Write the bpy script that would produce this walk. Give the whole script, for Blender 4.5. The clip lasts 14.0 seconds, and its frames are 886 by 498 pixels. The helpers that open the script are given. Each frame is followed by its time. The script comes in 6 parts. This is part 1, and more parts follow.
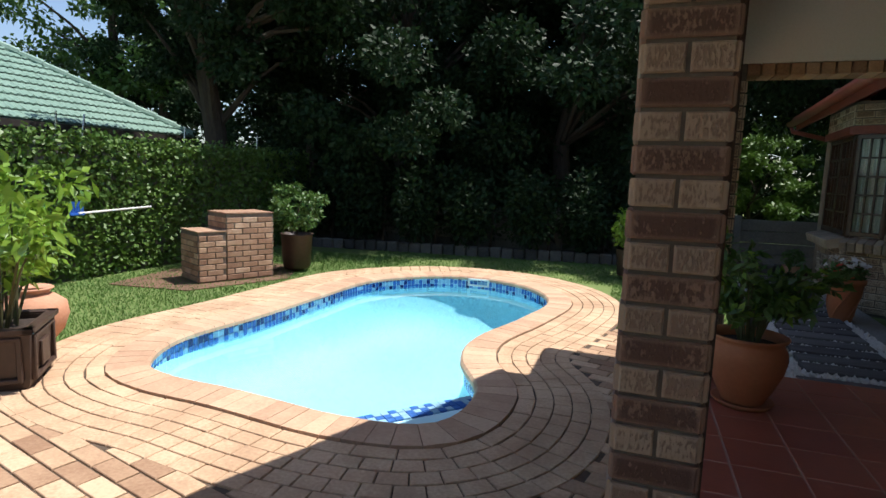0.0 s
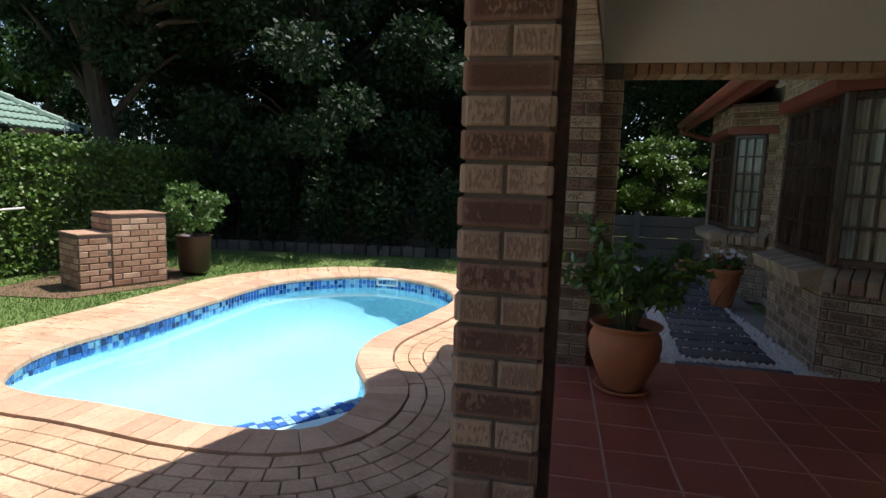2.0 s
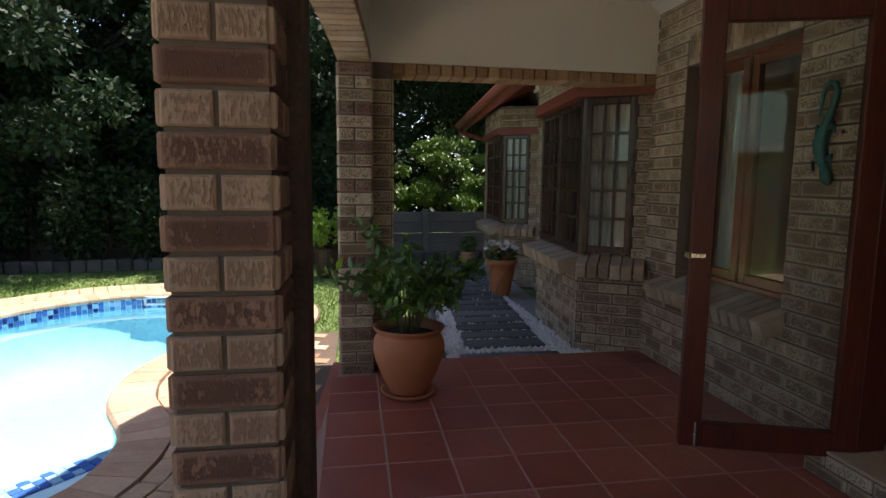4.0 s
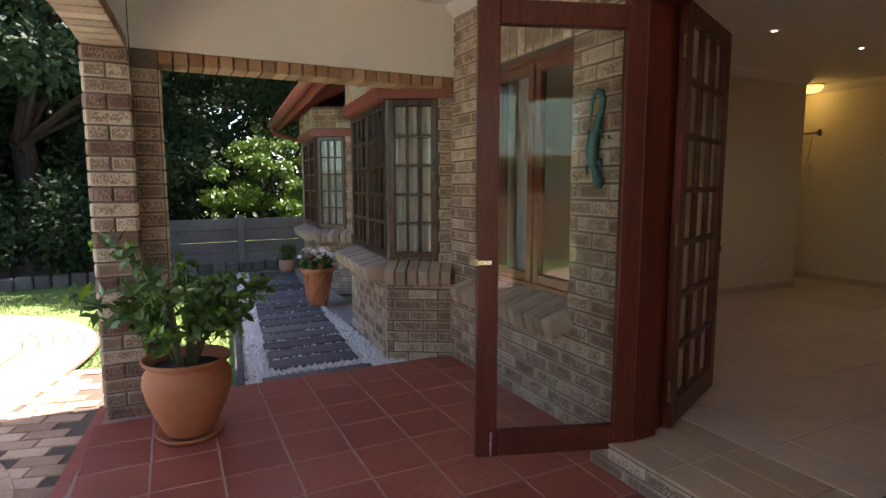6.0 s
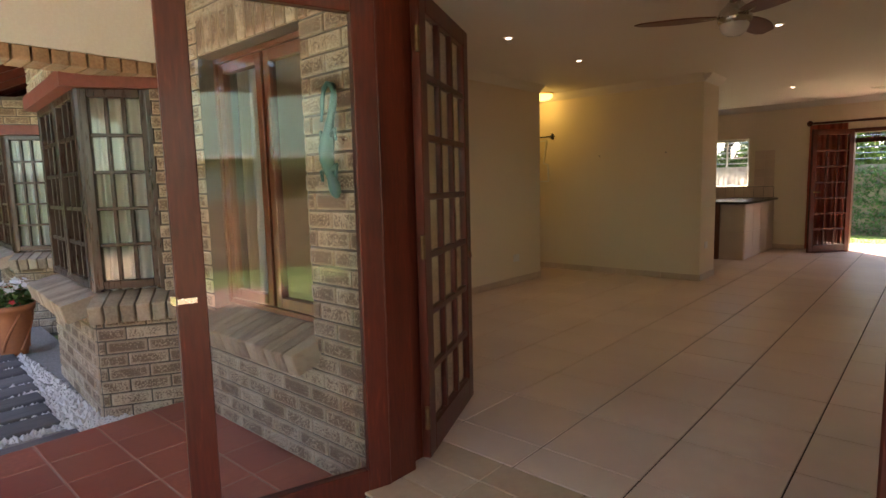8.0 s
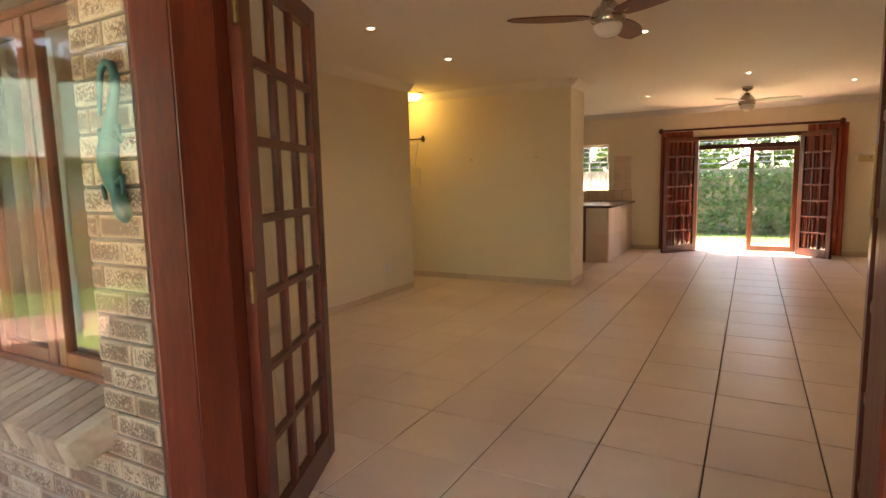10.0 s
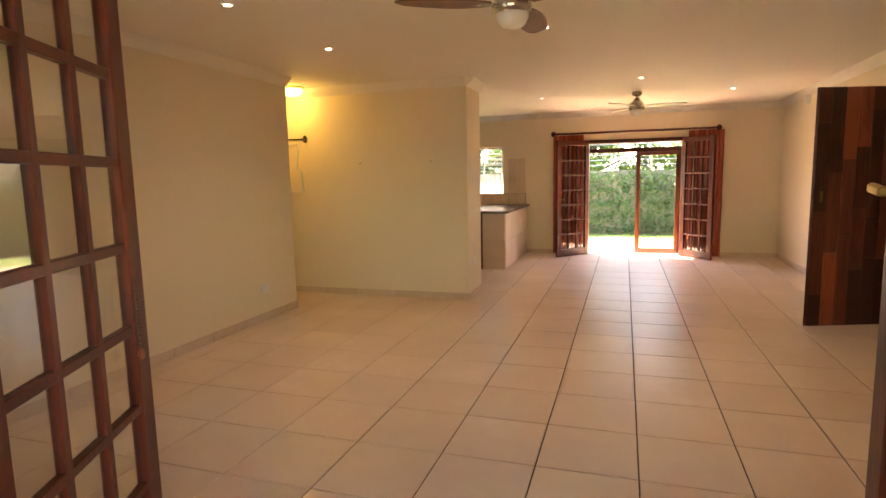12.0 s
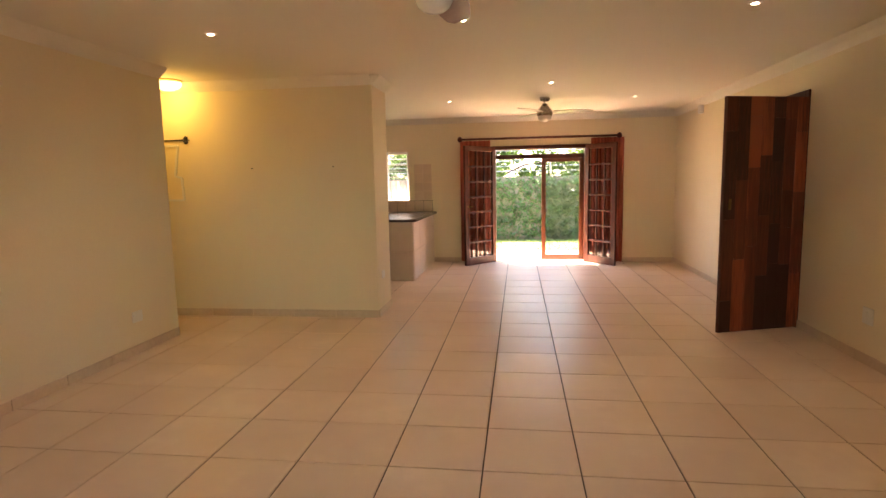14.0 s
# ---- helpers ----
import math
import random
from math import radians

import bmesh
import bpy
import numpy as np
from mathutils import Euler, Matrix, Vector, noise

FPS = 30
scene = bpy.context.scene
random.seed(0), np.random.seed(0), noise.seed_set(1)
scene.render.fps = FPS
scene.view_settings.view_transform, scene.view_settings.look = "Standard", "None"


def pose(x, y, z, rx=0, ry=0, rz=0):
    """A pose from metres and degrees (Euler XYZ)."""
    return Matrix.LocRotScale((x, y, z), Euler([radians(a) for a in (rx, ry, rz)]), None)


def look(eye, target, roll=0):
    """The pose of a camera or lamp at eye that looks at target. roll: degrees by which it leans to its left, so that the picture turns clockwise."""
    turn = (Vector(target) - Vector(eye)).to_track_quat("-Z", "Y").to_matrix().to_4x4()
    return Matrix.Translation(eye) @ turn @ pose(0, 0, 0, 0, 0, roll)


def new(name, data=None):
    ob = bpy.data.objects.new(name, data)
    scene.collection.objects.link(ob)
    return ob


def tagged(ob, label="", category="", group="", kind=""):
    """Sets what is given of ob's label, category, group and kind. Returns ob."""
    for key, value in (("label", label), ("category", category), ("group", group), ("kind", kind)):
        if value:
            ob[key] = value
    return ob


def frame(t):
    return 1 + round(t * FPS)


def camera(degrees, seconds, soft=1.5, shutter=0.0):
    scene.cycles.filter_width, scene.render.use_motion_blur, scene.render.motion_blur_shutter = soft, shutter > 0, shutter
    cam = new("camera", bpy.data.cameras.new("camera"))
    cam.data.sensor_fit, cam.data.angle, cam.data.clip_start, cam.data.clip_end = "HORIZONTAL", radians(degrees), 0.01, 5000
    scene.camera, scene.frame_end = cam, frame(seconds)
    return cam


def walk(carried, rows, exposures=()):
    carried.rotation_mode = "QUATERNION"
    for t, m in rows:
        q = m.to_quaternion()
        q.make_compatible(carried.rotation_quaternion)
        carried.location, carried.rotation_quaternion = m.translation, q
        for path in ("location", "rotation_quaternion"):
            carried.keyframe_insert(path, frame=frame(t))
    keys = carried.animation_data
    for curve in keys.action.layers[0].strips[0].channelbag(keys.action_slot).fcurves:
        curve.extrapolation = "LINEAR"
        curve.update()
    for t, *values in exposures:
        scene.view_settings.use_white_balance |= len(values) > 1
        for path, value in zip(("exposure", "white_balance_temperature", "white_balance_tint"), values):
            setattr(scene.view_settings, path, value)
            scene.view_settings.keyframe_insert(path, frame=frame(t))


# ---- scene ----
cam = camera(77.0, 14.0)
PATH = [
    (0, (0.223, 0.108, 1.304), (-0.417, 1.985, 1.048), 2.0),
    (0.5, (0.296, 0.147, 1.298), (-0.295, 2.041, 1.047), 2.0),
    (1, (0.358, 0.177, 1.287), (-0.178, 2.088, 1.041), 2.0),
    (1.5, (0.401, 0.203, 1.282), (-0.074, 2.13, 1.035), 1.9),
    (2, (0.446, 0.24, 1.275), (0.062, 2.188, 1.031), 1.9),
    (2.5, (0.485, 0.29, 1.274), (0.229, 2.259, 1.033), 1.7),
    (3, (0.525, 0.347, 1.286), (0.434, 2.33, 1.044), 1.4),
    (3.5, (0.552, 0.411, 1.3), (0.662, 2.394, 1.06), 1.0),
    (4, (0.59, 0.447, 1.307), (0.908, 2.408, 1.072), 0.6),
    (6.5, (1.013, 0.679, 1.337), (2.017, 2.394, 1.112), -0.3),
    (7, (1.14, 0.75, 1.348), (2.307, 2.358, 1.122), -0.7),
    (7.5, (1.228, 0.808, 1.362), (2.578, 2.265, 1.132), -1.1),
    (8, (1.311, 0.839, 1.361), (2.792, 2.163, 1.131), -1.4),
    (8.5, (1.42, 0.872, 1.37), (2.992, 2.086, 1.138), -1.6),
    (9, (1.529, 0.92, 1.381), (3.165, 2.047, 1.149), -1.5),
    (11.5, (2.188, 1.306, 1.486), (4.043, 2.008, 1.231), -1.2),
    (12, (2.336, 1.313, 1.5), (4.222, 1.928, 1.246), -1.2),
    (12.5, (2.463, 1.324, 1.502), (4.372, 1.865, 1.251), -1.2),
    (13, (2.567, 1.362, 1.499), (4.496, 1.826, 1.25), -1.2),
    (13.5, (2.679, 1.453, 1.518), (4.631, 1.812, 1.271), -1.1),
    (14, (2.771, 1.515, 1.52), (4.738, 1.784, 1.277), -1.1),
]
EXPOSURES = [(0.0, 0.5, 6250, 12), (3.0, 0.65, 6500, 18), (4.0, 1.08, 6650, 19), (6.5, 2.58, 6850, 24), (9.0, 3.44, 7900, 24), (11.5, 4.52, 8350, 26), (14.0, 4.37, 8350, 26)]
walk(cam, [(t, look(eye, target, roll)) for t, eye, target, roll in PATH], EXPOSURES)

# ---- world and sun ----
SUN_TO = Vector((0.81, 0.63, 2.57)).normalized()
world = bpy.data.worlds.new("world")
scene.world = world
world.use_nodes = True
wn = world.node_tree
sky = wn.nodes.new("ShaderNodeTexSky")
sky.sky_type, sky.sun_disc = "NISHITA", False
sky.sun_elevation = math.asin(SUN_TO.z)
sky.sun_rotation = math.atan2(SUN_TO.x, SUN_TO.y)
wn.links.new(sky.outputs[0], wn.nodes["Background"].inputs[0])
wn.nodes["Background"].inputs[1].default_value = 0.115
sun = new("sun", bpy.data.lights.new("sun", "SUN"))
sun.data.energy, sun.data.angle, sun.data.color = 5.0, radians(0.5), (1.0, 0.95, 0.87)
sun.matrix_world = look(SUN_TO * 30, (0, 0, 0))

# levels in metres: garden paving, verandah floor, room floor, ceilings
G, F, C, VC = -0.12, 0.145, 2.55, 2.62


# ---- materials ----
def mat(name, a, b, c=None, rough=0.6, big=1.2, fine=40.0, bump=0.15, rand=0.0, metal=0.0, stretch=(1, 1, 1), spec=0.5, coat=0.0, sub=0.0, fineamt=0.5, blotch=0.5):
    m = bpy.data.materials.new(name)
    m.use_nodes = True
    t = m.node_tree
    L, N = t.links.new, t.nodes.new
    p = t.nodes["Principled BSDF"]
    geo = N("ShaderNodeNewGeometry")
    mp = N("ShaderNodeMapping")
    mp.inputs["Scale"].default_value = stretch
    L(geo.outputs["Position"], mp.inputs[0])
    n1, n2 = N("ShaderNodeTexNoise"), N("ShaderNodeTexNoise")
    n1.inputs["Scale"].default_value, n2.inputs["Scale"].default_value = big, fine
    n1.inputs["Detail"].default_value, n2.inputs["Detail"].default_value = 5, 6
    L(mp.outputs[0], n1.inputs["Vector"]), L(mp.outputs[0], n2.inputs["Vector"])
    mixf = N("ShaderNodeMix")
    mixf.data_type = "FLOAT"
    mixf.inputs[0].default_value = fineamt
    L(n1.outputs["Fac"], mixf.inputs[2]), L(n2.outputs["Fac"], mixf.inputs[3])
    fac = mixf.outputs[0]
    if rand:
        oi = N("ShaderNodeObjectInfo")
        ma = N("ShaderNodeMath")
        ma.operation = "MULTIPLY_ADD"
        L(oi.outputs["Random"], ma.inputs[0])
        ma.inputs[1].default_value = rand
        add = N("ShaderNodeMath")
        add.operation = "SUBTRACT"
        L(fac, add.inputs[0])
        add.inputs[1].default_value = rand / 2
        L(add.outputs[0], ma.inputs[2])
        fac = ma.outputs[0]
    ramp = N("ShaderNodeValToRGB")
    e = ramp.color_ramp.elements
    e[0].position, e[0].color = 0.5 - blotch / 2, (*a, 1)
    e[1].position, e[1].color = 0.5 + blotch / 2, (*b, 1)
    if c:
        k = e.new(0.5 + blotch * 0.2)
        k.color = (*c, 1)
    L(fac, ramp.inputs[0])
    L(ramp.outputs[0], p.inputs["Base Color"])
    rr = N("ShaderNodeMapRange")
    rr.inputs["To Min"].default_value, rr.inputs["To Max"].default_value = max(rough - 0.12, 0.02), min(rough + 0.12, 1)
    L(n2.outputs["Fac"], rr.inputs[0])
    L(rr.outputs[0], p.inputs["Roughness"])
    p.inputs["Metallic"].default_value = metal
    p.inputs["Specular IOR Level"].default_value = spec
    p.inputs["Coat Weight"].default_value = coat
    p.inputs["Coat Roughness"].default_value = 0.15
    if bump:
        bp = N("ShaderNodeBump")
        bp.inputs["Strength"].default_value, bp.inputs["Distance"].default_value = min(bump, 1), 0.006
        L(n2.outputs["Fac"], bp.inputs["Height"])
        L(bp.outputs[0], p.inputs["Normal"])
    if sub:
        tl = N("ShaderNodeBsdfTranslucent")
        L(ramp.outputs[0], tl.inputs[0])
        ms = N("ShaderNodeMixShader")
        ms.inputs[0].default_value = sub
        L(p.outputs[0], ms.inputs[1]), L(tl.outputs[0], ms.inputs[2])
        L(ms.outputs[0], t.nodes["Material Output"].inputs[0])
    return m


def glow(name, col, power):
    m = bpy.data.materials.new(name)
    m.use_nodes = True
    p = m.node_tree.nodes["Principled BSDF"]
    p.inputs["Base Color"].default_value = (*col, 1)
    p.inputs["Emission Color"].default_value = (*col, 1)
    p.inputs["Emission Strength"].default_value = power
    return m


def glassy(name, tint, rough=0.0, ior=1.45):
    m = bpy.data.materials.new(name)
    m.use_nodes = True
    t = m.node_tree
    L, N = t.links.new, t.nodes.new
    tr, gl, fr, ms = N("ShaderNodeBsdfTransparent"), N("ShaderNodeBsdfGlossy"), N("ShaderNodeLayerWeight"), N("ShaderNodeMixShader")
    tr.inputs[0].default_value = (*tint, 1)
    gl.inputs["Roughness"].default_value = rough
    fr.inputs["Blend"].default_value = 0.5
    pw, sc = N("ShaderNodeMath"), N("ShaderNodeMath")
    pw.operation, sc.operation = "POWER", "MULTIPLY_ADD"
    pw.inputs[1].default_value = 4.0
    f0 = ((ior - 1) / (ior + 1)) ** 2
    sc.inputs[1].default_value, sc.inputs[2].default_value = 1 - f0, f0
    L(fr.outputs["Facing"], pw.inputs[0]), L(pw.outputs[0], sc.inputs[0])
    L(sc.outputs[0], ms.inputs[0]), L(tr.outputs[0], ms.inputs[1]), L(gl.outputs[0], ms.inputs[2])
    L(ms.outputs[0], t.nodes["Material Output"].inputs[0])
    return m


def brick_mat(name, pale, mid, dark, speck=0.5, rake=1.0, rand=0.35, depth=0.7, grain=75):
    """Face brick: pale arrises, a rough speckled face with dark burnt pits, each brick a little different."""
    m = bpy.data.materials.new(name)
    m.use_nodes = True
    t = m.node_tree
    L, N = t.links.new, t.nodes.new
    p = t.nodes["Principled BSDF"]

    def math_node(op, a, b=None, clamp=False):
        q = N("ShaderNodeMath")
        q.operation, q.use_clamp = op, clamp
        for i, w in enumerate((a, b)):
            if w is None:
                continue
            if isinstance(w, (int, float)):
                q.inputs[i].default_value = w
            else:
                L(w, q.inputs[i])
        return q.outputs[0]

    tc, oi, geo = N("ShaderNodeTexCoord"), N("ShaderNodeObjectInfo"), N("ShaderNodeNewGeometry")
    sep = N("ShaderNodeSeparateXYZ")
    L(tc.outputs["Generated"], sep.inputs[0])
    mp = N("ShaderNodeMapping")
    mp.inputs["Scale"].default_value = (1, 1, 1 / rake)
    L(geo.outputs["Position"], mp.inputs[0])
    fine, pits, soft = N("ShaderNodeTexNoise"), N("ShaderNodeTexNoise"), N("ShaderNodeTexNoise")
    for q, sc, dt in ((fine, 190, 4), (pits, grain, 5), (soft, 11, 3)):
        q.inputs["Scale"].default_value, q.inputs["Detail"].default_value = sc, dt
        L(mp.outputs[0], q.inputs["Vector"])
    # 0 at the arrises, 1 well inside the face
    ex = math_node("MULTIPLY", math_node("SUBTRACT", 0.5, math_node("ABSOLUTE", math_node("SUBTRACT", sep.outputs[0], 0.5))), 11.0, True)
    ez = math_node("MULTIPLY", math_node("SUBTRACT", 0.5, math_node("ABSOLUTE", math_node("SUBTRACT", sep.outputs[2], 0.5))), 5.0, True)
    face = math_node("MULTIPLY", ex, ez)
    burnt = math_node("ADD", math_node("MULTIPLY", oi.outputs["Random"], rand), speck - rand / 2)
    lvl = math_node("SUBTRACT", math_node("ADD", pits.outputs["Fac"], math_node("MULTIPLY", soft.outputs["Fac"], 0.35)), math_node("SUBTRACT", 0.95, math_node("MULTIPLY", burnt, 0.38)))
    spots = math_node("MULTIPLY", math_node("MULTIPLY", lvl, 9.0, True), face)
    mx1, mx2 = N("ShaderNodeMix"), N("ShaderNodeMix")
    mx1.data_type = mx2.data_type = "RGBA"
    mx1.inputs[6].default_value, mx1.inputs[7].default_value = (*pale, 1), (*mid, 1)
    mx2.inputs[7].default_value = (*dark, 1)
    base = math_node("ADD", math_node("MULTIPLY", face, 0.35), math_node("SUBTRACT", math_node("ADD", soft.outputs["Fac"], math_node("MULTIPLY", oi.outputs["Random"], 0.7)), 0.55), True)
    L(base, mx1.inputs[0])
    L(mx1.outputs[2], mx2.inputs[6])
    L(math_node("MULTIPLY", spots, depth), mx2.inputs[0])
    L(mx2.outputs[2], p.inputs["Base Color"])
    p.inputs["Roughness"].default_value = 0.9
    p.inputs["Specular IOR Level"].default_value = 0.3
    bp = N("ShaderNodeBump")
    bp.inputs["Strength"].default_value, bp.inputs["Distance"].default_value = 0.9, 0.006
    L(math_node("SUBTRACT", math_node("MULTIPLY", fine.outputs["Fac"], 0.6), math_node("MULTIPLY", spots, 0.6)), bp.inputs["Height"])
    L(bp.outputs[0], p.inputs["Normal"])
    return m


M_BRICK = brick_mat("face_brick", (0.62, 0.50, 0.37), (0.46, 0.33, 0.225), (0.13, 0.082, 0.06), 0.95, 1.0, 0.5, 0.75, 110)
M_BRICK_PALE = brick_mat("face_brick_pale", (0.46, 0.345, 0.25), (0.35, 0.245, 0.18), (0.16, 0.10, 0.075), 0.95, 2.6, 0.4, 0.5, 130)
M_BRICK_DARK = brick_mat("face_brick_dark", (0.34, 0.22, 0.16), (0.24, 0.145, 0.105), (0.06, 0.03, 0.025), 1.0, 2.0, 0.5, 0.65, 120)
M_ROWLOCK = mat("rowlock_brick", (0.24, 0.13, 0.07), (0.50, 0.32, 0.19), rough=0.9, big=10, fine=70, bump=0.6, rand=0.35)
M_SILL = mat("sill_brick", (0.24, 0.17, 0.12), (0.50, 0.39, 0.28), rough=0.9, big=9, fine=60, bump=0.6, rand=0.3)
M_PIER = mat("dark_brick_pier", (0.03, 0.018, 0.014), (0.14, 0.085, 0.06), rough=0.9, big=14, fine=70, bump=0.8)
M_BRICK_PLAIN = mat("plain_brick", (0.22, 0.13, 0.085), (0.50, 0.36, 0.25), rough=0.88, big=9, fine=60, bump=0.8)
M_BRICK_TAN = mat("garden_brick", (0.28, 0.155, 0.095), (0.60, 0.42, 0.29), (0.48, 0.31, 0.20), rough=0.85, big=8, fine=60, bump=0.6, rand=0.4)
M_MORTAR = mat("mortar", (0.11, 0.088, 0.07), (0.21, 0.172, 0.138), rough=0.95, bump=0.5)
M_PAVER = mat("clay_paver", (0.27, 0.155, 0.09), (0.60, 0.42, 0.27), (0.47, 0.31, 0.19), rough=0.85, big=3.5, fine=50, bump=0.4, rand=0.45, fineamt=0.4)
M_COPING = mat("coping_brick", (0.40, 0.24, 0.15), (0.60, 0.41, 0.27), rough=0.8, big=4, fine=50, bump=0.3, rand=0.3)
M_JOINT = mat("sand_joint", (0.05, 0.034, 0.023), (0.15, 0.105, 0.07), rough=0.95)
M_REDTILE = mat("terracotta_tile", (0.28, 0.068, 0.045), (0.46, 0.15, 0.095), (0.37, 0.105, 0.065), rough=0.33, big=2.5, fine=35, bump=0.08, rand=0.3)
M_REDGROUT = mat("pale_red_grout", (0.36, 0.21, 0.16), (0.50, 0.33, 0.26), rough=0.9)
M_TILE = mat("beige_floor_tile", (0.62, 0.47, 0.37), (0.79, 0.64, 0.52), (0.71, 0.555, 0.44), rough=0.34, big=1.6, fine=9, bump=0.012, rand=0.18, fineamt=0.25)
M_GROUT = mat("brown_grout", (0.05, 0.032, 0.022), (0.12, 0.08, 0.058), rough=0.9)
M_THRESH = mat("threshold_tile", (0.42, 0.30, 0.19), (0.55, 0.41, 0.28), rough=0.4, big=3, fine=30, bump=0.05, rand=0.2)
M_CREAM = mat("cream_wall_paint", (0.76, 0.655, 0.49), (0.82, 0.715, 0.55), rough=0.7, big=0.8, fine=90, bump=0.08)
M_CEIL = mat("white_ceiling_paint", (0.76, 0.70, 0.62), (0.82, 0.77, 0.70), rough=0.75, big=0.6, fine=80, bump=0.05)
M_PLASTER = mat("white_plaster", (0.66, 0.63, 0.57), (0.78, 0.76, 0.70), rough=0.8, big=1.0, fine=70, bump=0.15)
M_SKIRT = mat("skirting_tile", (0.56, 0.42, 0.31), (0.70, 0.55, 0.42), rough=0.35, big=3, fine=30, bump=0.03, rand=0.25)
M_WOOD = mat("dark_red_hardwood", (0.04, 0.008, 0.005), (0.20, 0.039, 0.019), (0.108, 0.020, 0.0098), rough=0.36, big=3, fine=26, bump=0.12, stretch=(3, 3, 0.35), coat=0.05, spec=0.35)
M_WOOD_BROWN = mat("dark_brown_hardwood", (0.022, 0.009, 0.006), (0.10, 0.038, 0.022), (0.05, 0.019, 0.011), rough=0.3, big=3, fine=26, bump=0.12, stretch=(3, 3, 0.35), coat=0.25)
M_WOOD_LIGHT = mat("orange_hardwood", (0.11, 0.028, 0.012), (0.29, 0.095, 0.038), (0.185, 0.054, 0.022), rough=0.32, big=3, fine=26, bump=0.12, stretch=(3, 3, 0.35), coat=0.25)
M_WOOD_PATCH = mat("patchwork_hardwood", (0.05, 0.012, 0.007), (0.36, 0.085, 0.036), (0.18, 0.040, 0.019), rough=0.4, big=2, fine=20, bump=0.1, stretch=(3, 3, 0.25), rand=0.75, coat=0.1)
M_FASCIA = mat("red_painted_timber", (0.16, 0.035, 0.022), (0.28, 0.08, 0.055), rough=0.5, big=2, fine=30, bump=0.1)
M_GLASS = glassy("window_glass", (0.93, 0.95, 0.94))
M_WATER = glassy("pool_water", (0.62, 0.93, 0.98), 0.02, 1.33)
M_POOL = mat("pale_blue_pool_plaster", (0.42, 0.78, 0.90), (0.62, 0.90, 0.96), rough=0.6, big=0.5, fine=12, bump=0.05)
M_STEEL = mat("brushed_steel", (0.45, 0.42, 0.38), (0.62, 0.60, 0.56), rough=0.25, metal=1.0, bump=0.02)
M_BRASS = mat("brass", (0.55, 0.38, 0.14), (0.7, 0.52, 0.24), rough=0.3, metal=1.0, bump=0.02)
M_BRASS_OLD = mat("tarnished_brass", (0.10, 0.06, 0.03), (0.26, 0.18, 0.09), rough=0.45, metal=1.0, big=20, bump=0.1)
M_IRON = mat("black_iron", (0.012, 0.011, 0.010), (0.04, 0.035, 0.03), rough=0.5, bump=0.1)
M_TERRA = mat("terracotta_pot", (0.36, 0.12, 0.05), (0.52, 0.21, 0.10), (0.44, 0.16, 0.07), rough=0.65, big=4, fine=45, bump=0.15)
M_TERRA_PALE = mat("weathered_terracotta", (0.45, 0.20, 0.11), (0.60, 0.33, 0.21), rough=0.8, big=5, fine=45, bump=0.3)
M_PLANTER = mat("dark_brown_planter", (0.025, 0.014, 0.010), (0.075, 0.042, 0.03), rough=0.5, big=4, fine=30, bump=0.25)
M_SOIL = mat("potting_soil", (0.012, 0.008, 0.006), (0.06, 0.04, 0.028), rough=0.95, big=15, fine=60, bump=1.0)
M_GRASS = mat("lawn_grass", (0.075, 0.155, 0.03), (0.21, 0.34, 0.085), (0.135, 0.245, 0.052), rough=0.7, big=1.5, fine=30, bump=0.5, sub=0.2)
M_EARTH = mat("garden_ground", (0.07, 0.11, 0.025), (0.18, 0.24, 0.065), rough=0.95, big=0.8, fine=20, bump=0.7)
M_BARESOIL = mat("bare_red_soil", (0.10, 0.055, 0.035), (0.22, 0.12, 0.075), rough=0.95, big=3, fine=30, bump=0.7)
M_LEAF_BRIGHT = mat("bright_green_leaf", (0.12, 0.24, 0.02), (0.38, 0.50, 0.075), (0.24, 0.38, 0.045), rough=0.4, big=5, fine=12, bump=0.05, sub=0.35)
M_LEAF_MID = mat("mid_green_leaf", (0.04, 0.095, 0.018), (0.17, 0.27, 0.055), (0.09, 0.17, 0.034), rough=0.45, big=4, fine=12, bump=0.05, sub=0.25)
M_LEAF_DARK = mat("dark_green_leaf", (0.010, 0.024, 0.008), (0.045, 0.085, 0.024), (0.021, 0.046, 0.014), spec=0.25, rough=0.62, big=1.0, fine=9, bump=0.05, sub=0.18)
M_IVY = mat("hedge_leaf", (0.05, 0.12, 0.018), (0.21, 0.33, 0.06), (0.12, 0.21, 0.036), rough=0.5, big=2.5, fine=15, bump=0.05, sub=0.2)
M_IVY_REAR = mat("rear_creeper_leaf", (0.02, 0.075, 0.025), (0.09, 0.20, 0.07), (0.05, 0.13, 0.045), rough=0.5, big=2.5, fine=15, bump=0.05, sub=0.2)
M_BARK = mat("tree_bark", (0.03, 0.02, 0.014), (0.10, 0.072, 0.05), rough=0.95, big=5, fine=25, bump=0.8, stretch=(2, 2, 0.4))
M_STEM = mat("green_stem", (0.05, 0.06, 0.02), (0.13, 0.12, 0.05), rough=0.7)
M_CONCRETE = mat("grey_concrete_panel", (0.10, 0.094, 0.08), (0.21, 0.198, 0.17), rough=0.9, big=1.5, fine=25, bump=0.4, rand=0.2)
M_STONE = mat("grey_kerb_stone", (0.06, 0.055, 0.048), (0.16, 0.145, 0.125), rough=0.9, big=4, fine=30, bump=0.6, rand=0.4)
M_SLEEPER = mat("weathered_sleeper", (0.045, 0.044, 0.046), (0.16, 0.153, 0.152), rough=0.85, big=4, fine=24, bump=0.5, stretch=(0.3, 2, 2), rand=0.3)
